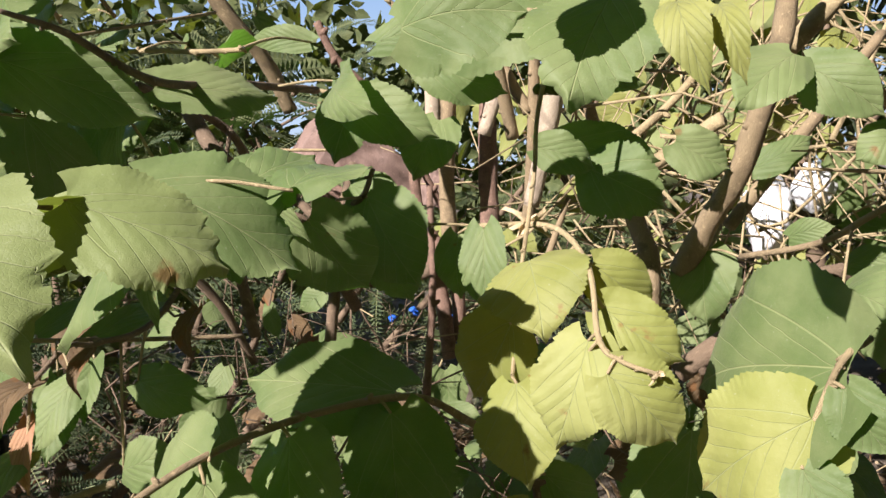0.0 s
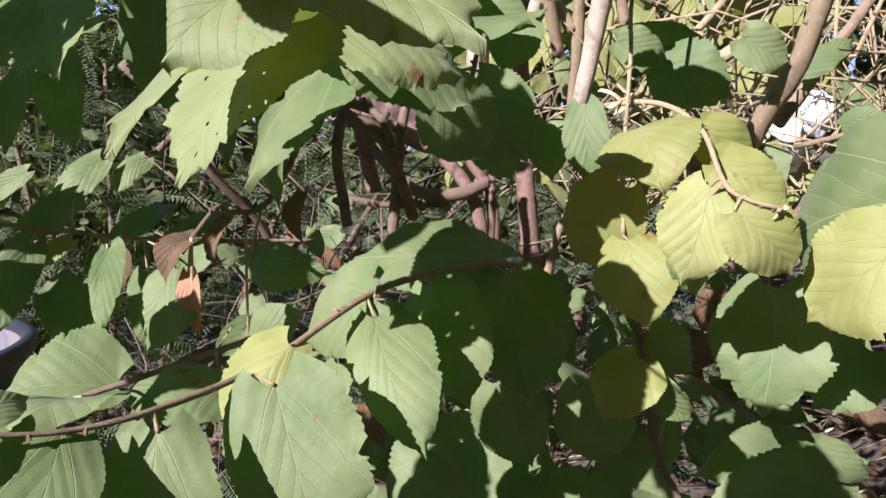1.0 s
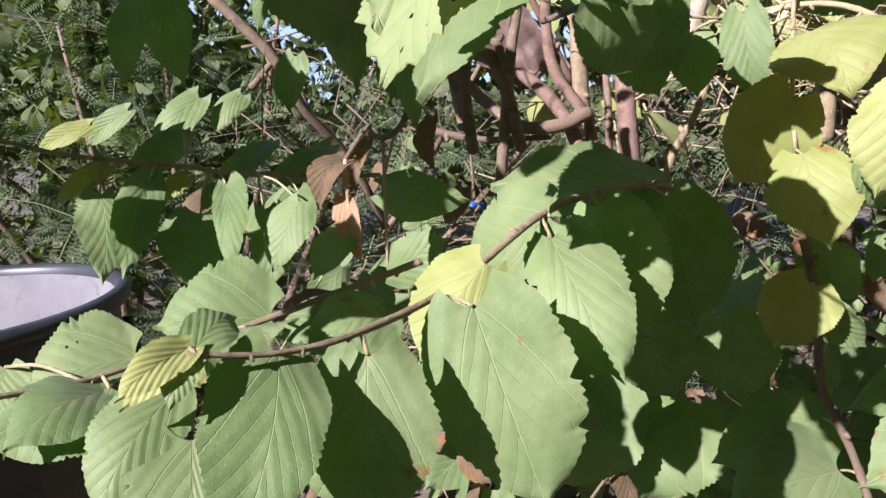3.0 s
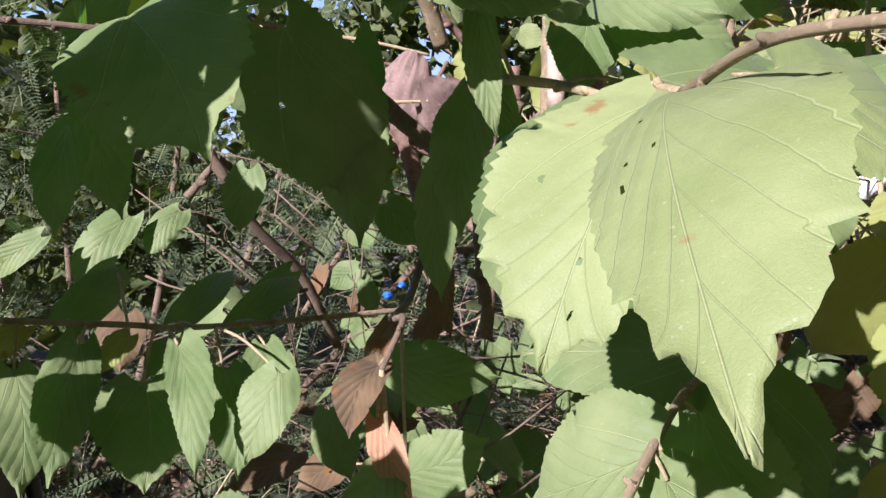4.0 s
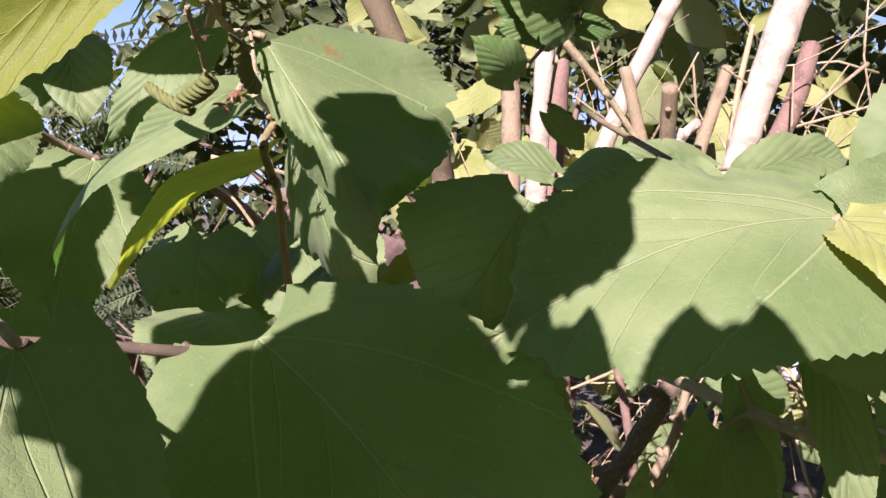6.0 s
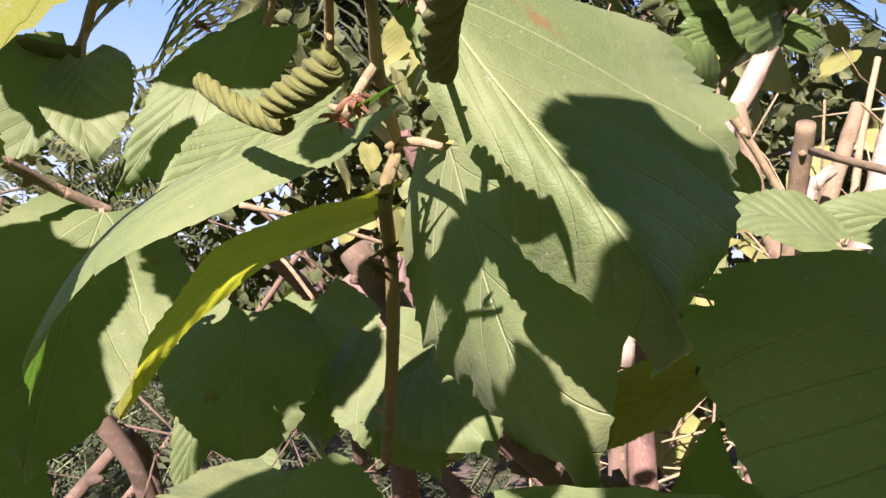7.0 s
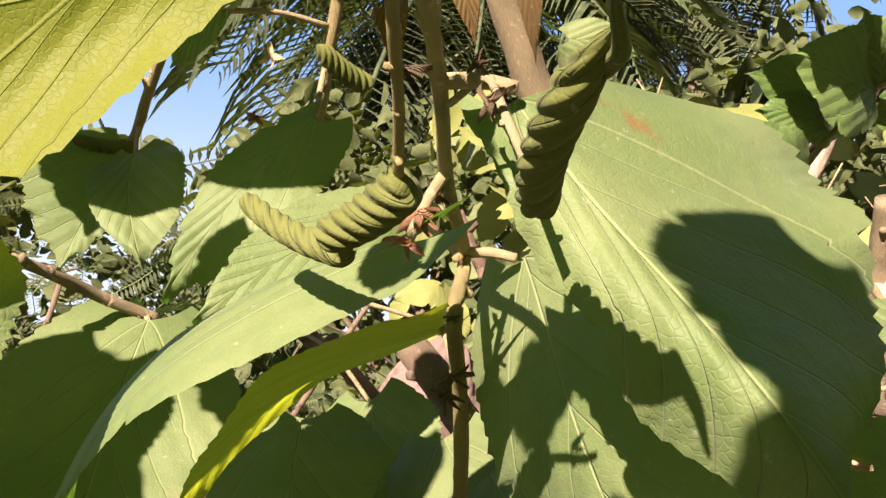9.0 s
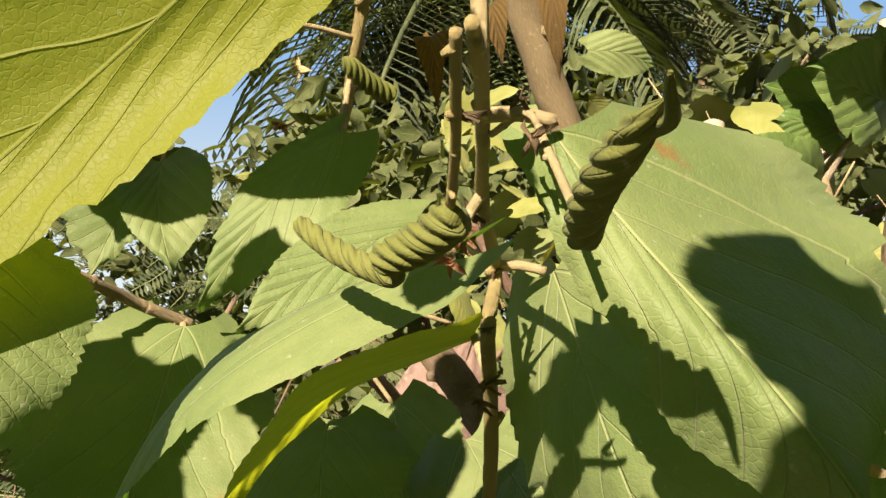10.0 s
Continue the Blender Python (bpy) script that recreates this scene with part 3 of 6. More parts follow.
leaf(left_twig, (-0.3091, 0.7163, 0.9484), (-0.2610, 0.7838, 0.9682), (0.3655, -0.4922, 0.7901), 0.0252, green, fold=0.31, lop=1.35)
leaf(left_twig, (-0.3474, 0.6922, 0.9563), (-0.3127, 0.7625, 0.9803), (0.2963, -0.4363, 0.8496), 0.0270, green, fold=0.4, lop=1.07)
leaf(left_twig, (-0.4254, 0.6300, 0.9747), (-0.4630, 0.6100, 0.9486), (0.1306, -0.8691, 0.4771), 0.0200, young, fold=0.3)
leaf(left_twig, (-0.3678, 0.6400, 0.9621), (-0.3830, 0.6200, 0.9435), (0.1466, -0.7310, 0.6664), 0.0188, young, fold=0.3)
leaf(left_twig, (-0.3417, 0.6600, 0.9496), (-0.3610, 0.6400, 0.9324), (0.1753, -0.7330, 0.6573), 0.0228, green)
leaf(left_twig, (-0.4560, 0.7800, 1.0151), (-0.4991, 0.7800, 0.9828), (-0.1637, -0.9620, 0.2184), 0.0242, green, fold=0.2)
leaf(left_twig, (-0.4821, 0.7500, 1.0037), (-0.5297, 0.7400, 0.9831), (0.0476, -0.9374, 0.3451), 0.0211, young, fold=0.2)
leaf(left_twig, (-0.3979, 0.8200, 1.0238), (-0.4422, 0.8000, 0.9624), (-0.0742, -0.9311, 0.3570), 0.0391, green)
leaf(left_twig, (-0.2965, 0.8000, 1.0573), (-0.3087, 0.8000, 1.0055), (-0.2557, -0.9649, 0.0604), 0.0372, green, fold=0.3)
leaf(left_twig, (-0.3599, 0.8400, 1.0239), (-0.3885, 0.8200, 0.9875), (0.0001, -0.8769, 0.4807), 0.0303, green)
leaf(left_twig, (-0.3853, 0.7000, 1.1179), (-0.3736, 0.6800, 1.0318), (-0.1253, -0.9700, 0.2084), 0.0446, green, fold=0.3)
leaf(left_twig, (-0.3059, 0.7500, 1.1351), (-0.3220, 0.7500, 1.0745), (-0.3324, -0.9390, 0.0881), 0.0188, green, fold=0.2)
leaf(left_twig, (-0.2689, 0.8000, 0.9701), (-0.3138, 0.8000, 0.9326), (-0.2807, -0.8988, 0.3366), 0.0293, green, fold=0.2)
leaf(left_twig, (-0.3897, 0.7200, 0.9962), (-0.4241, 0.7200, 0.9619), (-0.2459, -0.9375, 0.2461), 0.0243, green, fold=0.2)
leaf(left_twig, (-0.1987, 0.9500, 0.9317), (-0.1891, 0.9500, 0.8929), (-0.2299, -0.9715, -0.0573), 0.0239, green, fold=0.2)

dead_shoot = branch('dead_shoot', [(-0.1625, 0.6200, 1.0627), (-0.1941, 0.5600, 0.9958), (-0.2122, 0.5000, 0.9907), (-0.2128, 0.4600, 0.9979), (-0.2252, 0.4400, 0.9819)], 0.00250, 0.00118, bark_brown)
leaf(dead_shoot, (-0.2251, 0.4500, 0.9810), (-0.2409, 0.4350, 0.9552), (-0.2285, -0.7749, 0.5894), 0.0203, dry, droop=0.3, fold=0.8)
leaf(dead_shoot, (-0.2281, 0.4400, 0.9612), (-0.2187, 0.4150, 0.9281), (-0.2732, -0.8036, 0.5287), 0.0149, rust, fold=0.5)
leaf(dead_shoot, (-0.2249, 0.4300, 0.9461), (-0.2438, 0.4050, 0.9230), (0.0204, -0.6870, 0.7264), 0.0234, green, fold=0.2)
leaf(dead_shoot, (-0.2152, 0.5000, 0.9881), (-0.2255, 0.5000, 0.9549), (-0.4137, -0.9012, 0.1288), 0.0122, dry, droop=0.3, fold=0.8)
leaf(dead_shoot, (-0.1727, 0.5800, 0.9974), (-0.1730, 0.5700, 0.9587), (-0.3629, -0.9015, 0.2356), 0.0160, dry, droop=0.3, fold=0.8)
leaf(dead_shoot, (-0.2115, 0.5600, 0.9501), (-0.1508, 0.5400, 0.9416), (-0.2526, -0.9077, 0.3352), 0.0354, green)
leaf(dead_shoot, (-0.2096, 0.5200, 0.9004), (-0.1680, 0.5000, 0.9237), (-0.5309, -0.8083, 0.2546), 0.0362, green)

inner_twig = branch('inner_twig', [(-0.0875, 0.6000, 1.0616), (-0.0659, 0.5600, 1.0677), (-0.0483, 0.5400, 1.0761), (-0.0410, 0.5500, 1.0945)], 0.00251, 0.00171, bark_brown)
leaf(inner_twig, (-0.0736, 0.4700, 1.0668), (-0.0422, 0.5100, 1.0192), (0.3756, -0.8164, -0.4386), 0.0557, green)
leaf(inner_twig, (-0.0446, 0.5400, 1.0760), (-0.0101, 0.5200, 1.0176), (-0.1752, -0.9585, 0.2247), 0.0601, green)

upper_left_twig = branch('upper_left_twig', [(-0.1049, 0.7500, 1.1651), (-0.1370, 0.6000, 1.1572), (-0.1486, 0.4500, 1.1454), (-0.1739, 0.4000, 1.1639), (-0.1848, 0.3600, 1.1676)], 0.00359, 0.00121, bark_brown)
leaf(upper_left_twig, (-0.1640, 0.4911, 1.1479), (-0.0989, 0.5293, 1.1411), (0.4610, -0.6852, 0.5640), 0.0503, green, fold=-0.29, lop=0.74, jag=True)
leaf(upper_left_twig, (-0.0163, 0.4800, 1.1753), (0.0543, 0.4600, 1.1805), (-0.2801, -0.9454, 0.1666), 0.0699, green)
leaf(upper_left_twig, (-0.0075, 0.6000, 1.1707), (0.0558, 0.6000, 1.1471), (0.0340, -0.9952, 0.0913), 0.0405, green)
leaf(upper_left_twig, (-0.0552, 0.6500, 1.1601), (-0.0760, 0.6200, 1.0995), (-0.1213, -0.8721, 0.4740), 0.0551, green)
leaf(upper_left_twig, (0.0053, 0.6250, 1.1303), (-0.0158, 0.6000, 1.0859), (-0.1334, -0.8350, 0.5338), 0.0469, green)
leaf(upper_left_twig, (-0.0638, 0.6200, 1.0813), (-0.0205, 0.6000, 1.0685), (-0.3196, -0.8939, 0.3144), 0.0346, green)

hanging_twig = branch('hanging_twig', [(0.0949, 0.5600, 1.2270), (0.0706, 0.5400, 1.1365), (0.0647, 0.5260, 1.0880), (0.0520, 0.5000, 1.0228), (0.0445, 0.4770, 0.9687)], 0.00170, 0.00136, bark_straw)
leaf(hanging_twig, (0.0567, 0.4850, 1.0371), (0.0585, 0.4400, 0.9996), (-0.3604, -0.6057, 0.7094), 0.0674, young, droop=0.15, fold=0.2)
leaf(hanging_twig, (0.0439, 0.4800, 1.0013), (0.0227, 0.5200, 0.9434), (-0.6534, -0.7133, -0.2535), 0.0588, young)
leaf(hanging_twig, (0.0467, 0.4720, 0.9658), (0.0495, 0.4400, 0.9133), (-0.3176, -0.8173, 0.4807), 0.0542, young)

drooping_twig = branch('drooping_twig', [(0.0313, 0.5600, 1.0538), (0.0731, 0.5100, 1.0562), (0.0859, 0.4550, 1.0386), (0.0832, 0.4100, 1.0063), (0.0926, 0.4000, 0.9967), (0.1093, 0.3930, 0.9914)], 0.00215, 0.00112, bark_straw)
leaf(drooping_twig, (0.0798, 0.4200, 1.0032), (0.0624, 0.4200, 0.9438), (-0.4593, -0.8780, 0.1347), 0.0496, young, fold=0.15)
leaf(drooping_twig, (0.0911, 0.4370, 1.0174), (0.1346, 0.4300, 0.9874), (-0.0556, -0.9871, 0.1498), 0.0415, young)
leaf(drooping_twig, (0.0854, 0.4000, 0.9904), (0.1219, 0.4030, 0.9512), (0.0400, -0.9984, -0.0391), 0.0457, young, fold=0.2)
leaf(drooping_twig, (0.0895, 0.4600, 1.0378), (0.1271, 0.4700, 1.0088), (0.1900, -0.9776, -0.0905), 0.0364, young)
leaf(drooping_twig, (0.0771, 0.4800, 1.0406), (0.0814, 0.4700, 1.0183), (-0.3550, -0.8765, 0.3251), 0.0149, young)
leaf(drooping_twig, (0.0703, 0.4400, 0.9678), (0.0847, 0.4500, 0.9311), (-0.1151, -0.9460, -0.3031), 0.0244, green)
leaf(drooping_twig, (0.0314, 0.5270, 1.0556), (0.0352, 0.5150, 0.9979), (-0.4237, -0.8920, 0.1576), 0.0342, green, fold=0.2)
leaf(drooping_twig, (0.0164, 0.5800, 1.0471), (0.0167, 0.5700, 1.0010), (-0.4013, -0.8957, 0.1916), 0.0354, green)
leaf(drooping_twig, (-0.0410, 0.5500, 1.0492), (-0.0162, 0.5500, 1.0028), (-0.1951, -0.9753, -0.1041), 0.0421, green)
leaf(drooping_twig, (0.0881, 0.4000, 1.1772), (0.0603, 0.3650, 1.1214), (-0.1988, -0.7823, 0.5903), 0.0679, green, jag=True)
leaf(drooping_twig, (0.0892, 0.3000, 1.1554), (0.0935, 0.2750, 1.1189), (-0.4999, -0.7412, 0.4481), 0.0187, young, droop=0.3, fold=0.4)
leaf(drooping_twig, (0.1044, 0.3000, 1.1535), (0.1075, 0.2800, 1.1227), (-0.5171, -0.7410, 0.4285), 0.0155, young, droop=0.3, fold=0.4)

right_twig = branch('right_twig', [(0.3325, 0.5000, 1.0868), (0.2912, 0.5200, 1.0628), (0.2677, 0.5600, 1.0365), (0.2352, 0.6200, 1.0201)], 0.00244, 0.00240, bark_tan)
leaf(right_twig, (0.2091, 0.4600, 1.1473), (0.2445, 0.4400, 1.1182), (-0.4154, -0.9023, 0.1151), 0.0375, green)
leaf(right_twig, (0.2026, 0.4600, 1.1536), (0.1624, 0.4400, 1.1230), (-0.0613, -0.7966, 0.6014), 0.0407, green)
leaf(right_twig, (0.1194, 0.6200, 1.0901), (0.1685, 0.5900, 1.0614), (-0.3838, -0.8838, 0.2674), 0.0611, green, jag=True)
leaf(right_twig, (0.1781, 0.6000, 1.1097), (0.2197, 0.6000, 1.0881), (0.0090, -0.9998, 0.0173), 0.0399, green)
leaf(right_twig, (0.2190, 0.6500, 1.0229), (0.2174, 0.6400, 0.9618), (-0.4604, -0.8740, 0.1551), 0.0527, green)
leaf(right_twig, (0.2604, 0.4500, 1.1107), (0.2333, 0.4500, 1.0942), (-0.2701, -0.8547, 0.4434), 0.0285, green)
leaf(right_twig, (0.2583, 0.6600, 1.0865), (0.3084, 0.6600, 1.1128), (-0.2208, -0.8798, 0.4210), 0.0282, green)
leaf(right_twig, (0.0761, 0.6000, 1.1078), (0.1197, 0.6000, 1.0903), (0.0444, -0.9929, 0.1107), 0.0329, green)
leaf(right_twig, (0.2542, 0.5000, 1.0109), (0.2614, 0.4500, 1.0060), (-0.8450, -0.1709, 0.5068), 0.0457, green)
leaf(right_twig, (0.2634, 0.6000, 1.0367), (0.2892, 0.5800, 1.0462), (-0.6492, -0.7155, 0.2580), 0.0204, green)
leaf(right_twig, (0.2880, 0.5600, 1.0201), (0.3158, 0.5400, 1.0298), (-0.6234, -0.7250, 0.2928), 0.0213, green)

right_low_twig = branch('right_low_twig', [(0.2130, 0.3900, 1.0076), (0.1891, 0.3700, 1.0018), (0.1803, 0.3750, 0.9732), (0.1712, 0.3800, 0.9376)], 0.00195, 0.00138, bark_straw)
leaf(right_low_twig, (0.1906, 0.3700, 0.9986), (0.1678, 0.5000, 0.9512), (-0.9620, -0.0723, 0.2634), 0.1122, green)
leaf(right_low_twig, (0.1790, 0.3750, 0.9726), (0.1402, 0.4200, 0.9186), (-0.8112, -0.5755, 0.1032), 0.0763, young)
leaf(right_low_twig, (0.1883, 0.3650, 0.9903), (0.2033, 0.3500, 0.9624), (-0.4304, -0.8710, 0.2370), 0.0298, green)
leaf(right_low_twig, (0.1719, 0.3700, 0.9501), (0.1842, 0.3500, 0.9230), (-0.4541, -0.8029, 0.3863), 0.0323, green)

low_right_twig = branch('low_right_twig', [(0.2924, 0.5500, 0.7236), (0.2530, 0.6000, 0.7586), (0.2121, 0.6200, 0.7792), (0.1725, 0.6600, 0.8085)], 0.00279, 0.00262, bark_tan)
leaf(low_right_twig, (0.1608, 0.5000, 0.9248), (0.1436, 0.4800, 0.8366), (-0.5350, -0.7955, 0.2845), 0.0847, green, jag=True)
leaf(low_right_twig, (0.2308, 0.5000, 0.8772), (0.1906, 0.5000, 0.8341), (-0.4881, -0.7449, 0.4548), 0.0561, green, jag=True)
leaf(low_right_twig, (0.2298, 0.5600, 0.7738), (0.1238, 0.5500, 0.7666), (0.0402, -0.8277, 0.5598), 0.0534, green)
leaf(low_right_twig, (0.2305, 0.5000, 0.7690), (0.1008, 0.4900, 0.7347), (-0.1085, -0.7663, 0.6333), 0.0942, green)
leaf(low_right_twig, (0.1947, 0.5000, 0.8077), (0.2389, 0.5000, 0.7772), (0.0360, -0.9980, 0.0522), 0.0269, green)

low_mid_twig = branch('low_mid_twig', [(0.0573, 0.4900, 0.9098), (0.0631, 0.4800, 0.8674), (0.0778, 0.5000, 0.8055), (0.1008, 0.5000, 0.7547), (0.1092, 0.4800, 0.7099)], 0.00293, 0.00268, bark_brown)
leaf(low_mid_twig, (0.0564, 0.4750, 0.8843), (0.0260, 0.4600, 0.8492), (-0.2962, -0.7583, 0.5807), 0.0489, young, fold=0.2)
leaf(low_mid_twig, (0.0613, 0.4750, 0.8708), (0.0907, 0.4700, 0.8415), (-0.1081, -0.9923, 0.0609), 0.0251, green, fold=0.2)
leaf(low_mid_twig, (0.0667, 0.5000, 0.8983), (0.1033, 0.5000, 0.8671), (-0.0054, -1.0000, -0.0064), 0.0385, green)
leaf(low_mid_twig, (0.1052, 0.5500, 0.7602), (0.0176, 0.5400, 0.7356), (-0.0824, -0.7858, 0.6129), 0.0687, green)
leaf(low_mid_twig, (0.1036, 0.5200, 0.7325), (0.0099, 0.4900, 0.7283), (0.2036, -0.7267, 0.6560), 0.0837, green)
leaf(low_mid_twig, (0.0958, 0.5300, 0.8248), (0.0977, 0.5300, 0.7837), (-0.4783, -0.8779, -0.0212), 0.0185, green)
leaf(low_mid_twig, (0.1489, 0.5600, 0.8943), (0.1444, 0.5600, 0.8581), (-0.5531, -0.8302, 0.0691), 0.0182, green)
# the next two are added behind the front leaves to shade the low ones
leaf(low_mid_twig, (-0.1539, 0.5055, 0.8808), (-0.1652, 0.4694, 0.8313), (-0.6905, -0.5003, 0.5224), 0.0315, green, fold=0.1, lop=2.28)
leaf(low_mid_twig, (-0.1425, 0.4454, 0.9001), (-0.1504, 0.4170, 0.8621), (-0.5739, -0.5937, 0.5640), 0.0316, green, fold=0.1, lop=1.42)
leaf(low_mid_twig, (-0.0388, 0.6200, 0.7812), (-0.1072, 0.6000, 0.6917), (-0.3384, -0.8295, 0.4443), 0.1087, green)
leaf(low_mid_twig, (0.0302, 0.6200, 0.7512), (-0.0225, 0.6000, 0.6750), (-0.3764, -0.7984, 0.4700), 0.0901, green)
leaf(low_mid_twig, (-0.0836, 0.5800, 0.7811), (-0.0535, 0.5800, 0.7505), (0.1014, -0.9898, 0.0999), 0.0215, green, fold=0.2)
leaf(low_mid_twig, (-0.0307, 0.5600, 0.8478), (-0.0021, 0.5600, 0.7771), (-0.1757, -0.9819, -0.0710), 0.0610, green)
leaf(low_mid_twig, (0.0498, 0.6000, 0.8275), (0.0674, 0.6000, 0.7553), (-0.3244, -0.9426, -0.0792), 0.0669, green)
leaf(low_mid_twig, (0.0081, 0.6000, 0.7532), (-0.0253, 0.6000, 0.7202), (-0.4170, -0.8047, 0.4227), 0.0141, green)

middle_twig = branch('middle_twig', [(-0.1505, 0.5600, 1.1038), (-0.1588, 0.4750, 1.1002), (-0.1425, 0.4500, 1.0958), (-0.1318, 0.4240, 1.0894), (-0.1359, 0.3750, 1.0890), (-0.1416, 0.3380, 1.0862), (-0.1332, 0.3150, 1.0812)], 0.00233, 0.00174, bark_straw)
leaf(middle_twig, (-0.1345, 0.4210, 1.0855), (-0.1843, 0.3874, 1.0124), (-0.6321, -0.4444, 0.6348), 0.0750, green, fold=-0.16, lop=1.29, droop=0.05)
leaf(middle_twig, (-0.1490, 0.3230, 1.0845), (-0.1960, 0.2060, 1.0340), (-0.4556, -0.1921, 0.8692), 0.0710, pale, fold=0.09, lop=0.58, holes=True, jag=True)
leaf(middle_twig, (-0.1470, 0.3300, 1.0830), (-0.1980, 0.2980, 1.0185), (-0.2800, -0.5600, 0.7800), 0.0620, pale, fold=0.1, lop=1.15, jag=True, holes=True)
leaf(middle_twig, (-0.1350, 0.2983, 1.0888), (-0.0780, 0.3038, 1.0600), (0.3522, -0.7547, 0.5535), 0.0516, pale, fold=-0.12, jag=True)
leaf(middle_twig, (-0.1350, 0.3694, 1.0910), (-0.0624, 0.3755, 1.0498), (0.3534, -0.7876, 0.5048), 0.0708, green, fold=-0.12, lop=0.8, jag=True)
leaf(middle_twig, (-0.0955, 0.4000, 1.0842), (-0.0623, 0.4300, 1.1049), (-0.0883, -0.4978, 0.8628), 0.0592, green)
leaf(middle_twig, (-0.0642, 0.3700, 1.0874), (-0.0428, 0.4000, 1.0993), (-0.2332, -0.2079, 0.9500), 0.0619, green)
leaf(middle_twig, (-0.1728, 0.4600, 1.1308), (-0.1706, 0.4460, 1.0735), (-0.4040, -0.8919, 0.2030), 0.0165, green, fold=0.6)
leaf(middle_twig, (-0.1682, 0.5000, 1.0959), (-0.1822, 0.4800, 1.0297), (-0.4878, -0.8018, 0.3451), 0.0318, green, fold=0.4)
leaf(middle_twig, (-0.1772, 0.5200, 1.0705), (-0.1845, 0.5300, 0.9894), (-0.5474, -0.8351, -0.0540), 0.0246, green, fold=0.4)
leaf(middle_twig, (-0.1606, 0.5000, 1.1115), (-0.1417, 0.5000, 1.0621), (-0.3931, -0.9072, -0.1498), 0.0175, green, fold=0.4)
leaf(middle_twig, (-0.1051, 0.4700, 1.0974), (-0.0710, 0.4600, 1.0546), (-0.3503, -0.9346, -0.0613), 0.0195, green, fold=0.4)
leaf(middle_twig, (-0.1252, 0.4300, 1.0829), (-0.1224, 0.4200, 1.0607), (-0.5891, -0.7616, 0.2701), 0.0122, green, fold=0.3)

near_shoot = branch('near_shoot', [(-0.1500, 0.3180, 1.0850), (-0.1570, 0.2600, 1.0930), (-0.1466, 0.2020, 1.0894)], 0.0016, 0.0011, bark_tan)
leaf(near_shoot, (-0.1406, 0.1993, 1.0852), (-0.1718, 0.1894, 1.0566), (-0.2597, -0.7892, 0.5565), 0.0533, pale, fold=0.25, lop=0.68)
leaf(near_shoot, (-0.1466, 0.2020, 1.0894), (-0.0857, 0.1647, 1.0580), (-0.0099, -0.6533, 0.7570), 0.0599, pale, fold=0.3, lop=0.88, jag=True, droop=0.05)

forward_twig = branch('forward_twig', [(-0.4060, 0.4874, 1.1384), (-0.3852, 0.4951, 1.1366), (-0.3564, 0.4983, 1.1337), (-0.3249, 0.4982, 1.1296)], 0.00170, 0.00140, bark_brown)
leaf(forward_twig, (-0.3200, 0.4920, 1.1330), (-0.2860, 0.4130, 1.0740), (-0.2743, -0.6333, 0.7236), 0.0820, green, fold=0.45, lop=1.05, jag=True, droop=0.03)
leaf(forward_twig, (-0.3676, 0.4287, 1.1462), (-0.3640, 0.3431, 1.0933), (0.1558, -0.5145, 0.8432), 0.0429, green, fold=0.2, droop=0.0, lop=1.25)
leaf(forward_twig, (-0.2555, 0.5200, 1.1327), (-0.2029, 0.5600, 1.0467), (-0.0265, -0.9002, -0.4347), 0.0520, green, lop=1.75, holes=True, jag=True)
leaf(forward_twig, (-0.2239, 0.5500, 1.1263), (-0.2242, 0.5600, 1.0171), (-0.5126, -0.8551, -0.0772), 0.0493, green)
leaf(forward_twig, (-0.3790, 0.6000, 1.0926), (-0.3885, 0.5800, 1.0333), (-0.1719, -0.9248, 0.3394), 0.0317, green, fold=0.2)
leaf(forward_twig, (-0.2045, 0.6000, 1.0382), (-0.1868, 0.6000, 1.0104), (-0.1353, -0.9871, -0.0861), 0.0263, green)

bright_twig = branch('bright_twig', [(-0.1544, 0.6000, 1.2085), (-0.2144, 0.4400, 1.1652), (-0.2264, 0.4300, 1.1576)], 0.00124, 0.00074, bark_tan)
leaf(bright_twig, (-0.2152, 0.4208, 1.1647), (-0.2859, 0.4438, 1.1399), (-0.4315, -0.6021, 0.6718), 0.0716, green, fold=0.32, lop=0.68, jag=True)
leaf(bright_twig, (-0.2139, 0.4198, 1.1651), (-0.1863, 0.3718, 1.1571), (-0.7855, -0.5101, 0.3505), 0.0378, green, fold=0.46, lop=0.85)
leaf(bright_twig, (-0.2158, 0.4187, 1.1661), (-0.2229, 0.3924, 1.1481), (-0.4801, -0.4035, 0.7789), 0.0236, young, fold=0.4, lop=0.65, droop=0.12)
leaf(bright_twig, (-0.2220, 0.4240, 1.1560), (-0.1390, 0.4240, 1.1240), (0.0038, -0.9999, 0.0100), 0.0445, green)
leaf(bright_twig, (-0.2178, 0.4500, 1.1568), (-0.1977, 0.4600, 1.1363), (0.0167, -0.9051, -0.4249), 0.0152, green)
leaf(bright_twig, (-0.0673, 0.6000, 1.1627), (-0.0352, 0.5000, 1.1288), (-0.8317, -0.3981, 0.3870), 0.0397, green)
leaf(bright_twig, (0.0157, 0.5800, 1.1820), (0.1276, 0.5800, 1.2218), (-0.1446, -0.9018, 0.4073), 0.0891, green)
leaf(bright_twig, (0.1009, 0.6400, 1.1101), (0.1793, 0.6400, 1.0951), (0.0270, -0.9897, 0.1408), 0.0479, green)
leaf(bright_twig, (-0.0598, 0.5800, 1.1414), (0.0043, 0.5600, 1.1149), (-0.2574, -0.9608, 0.1027), 0.0433, green)
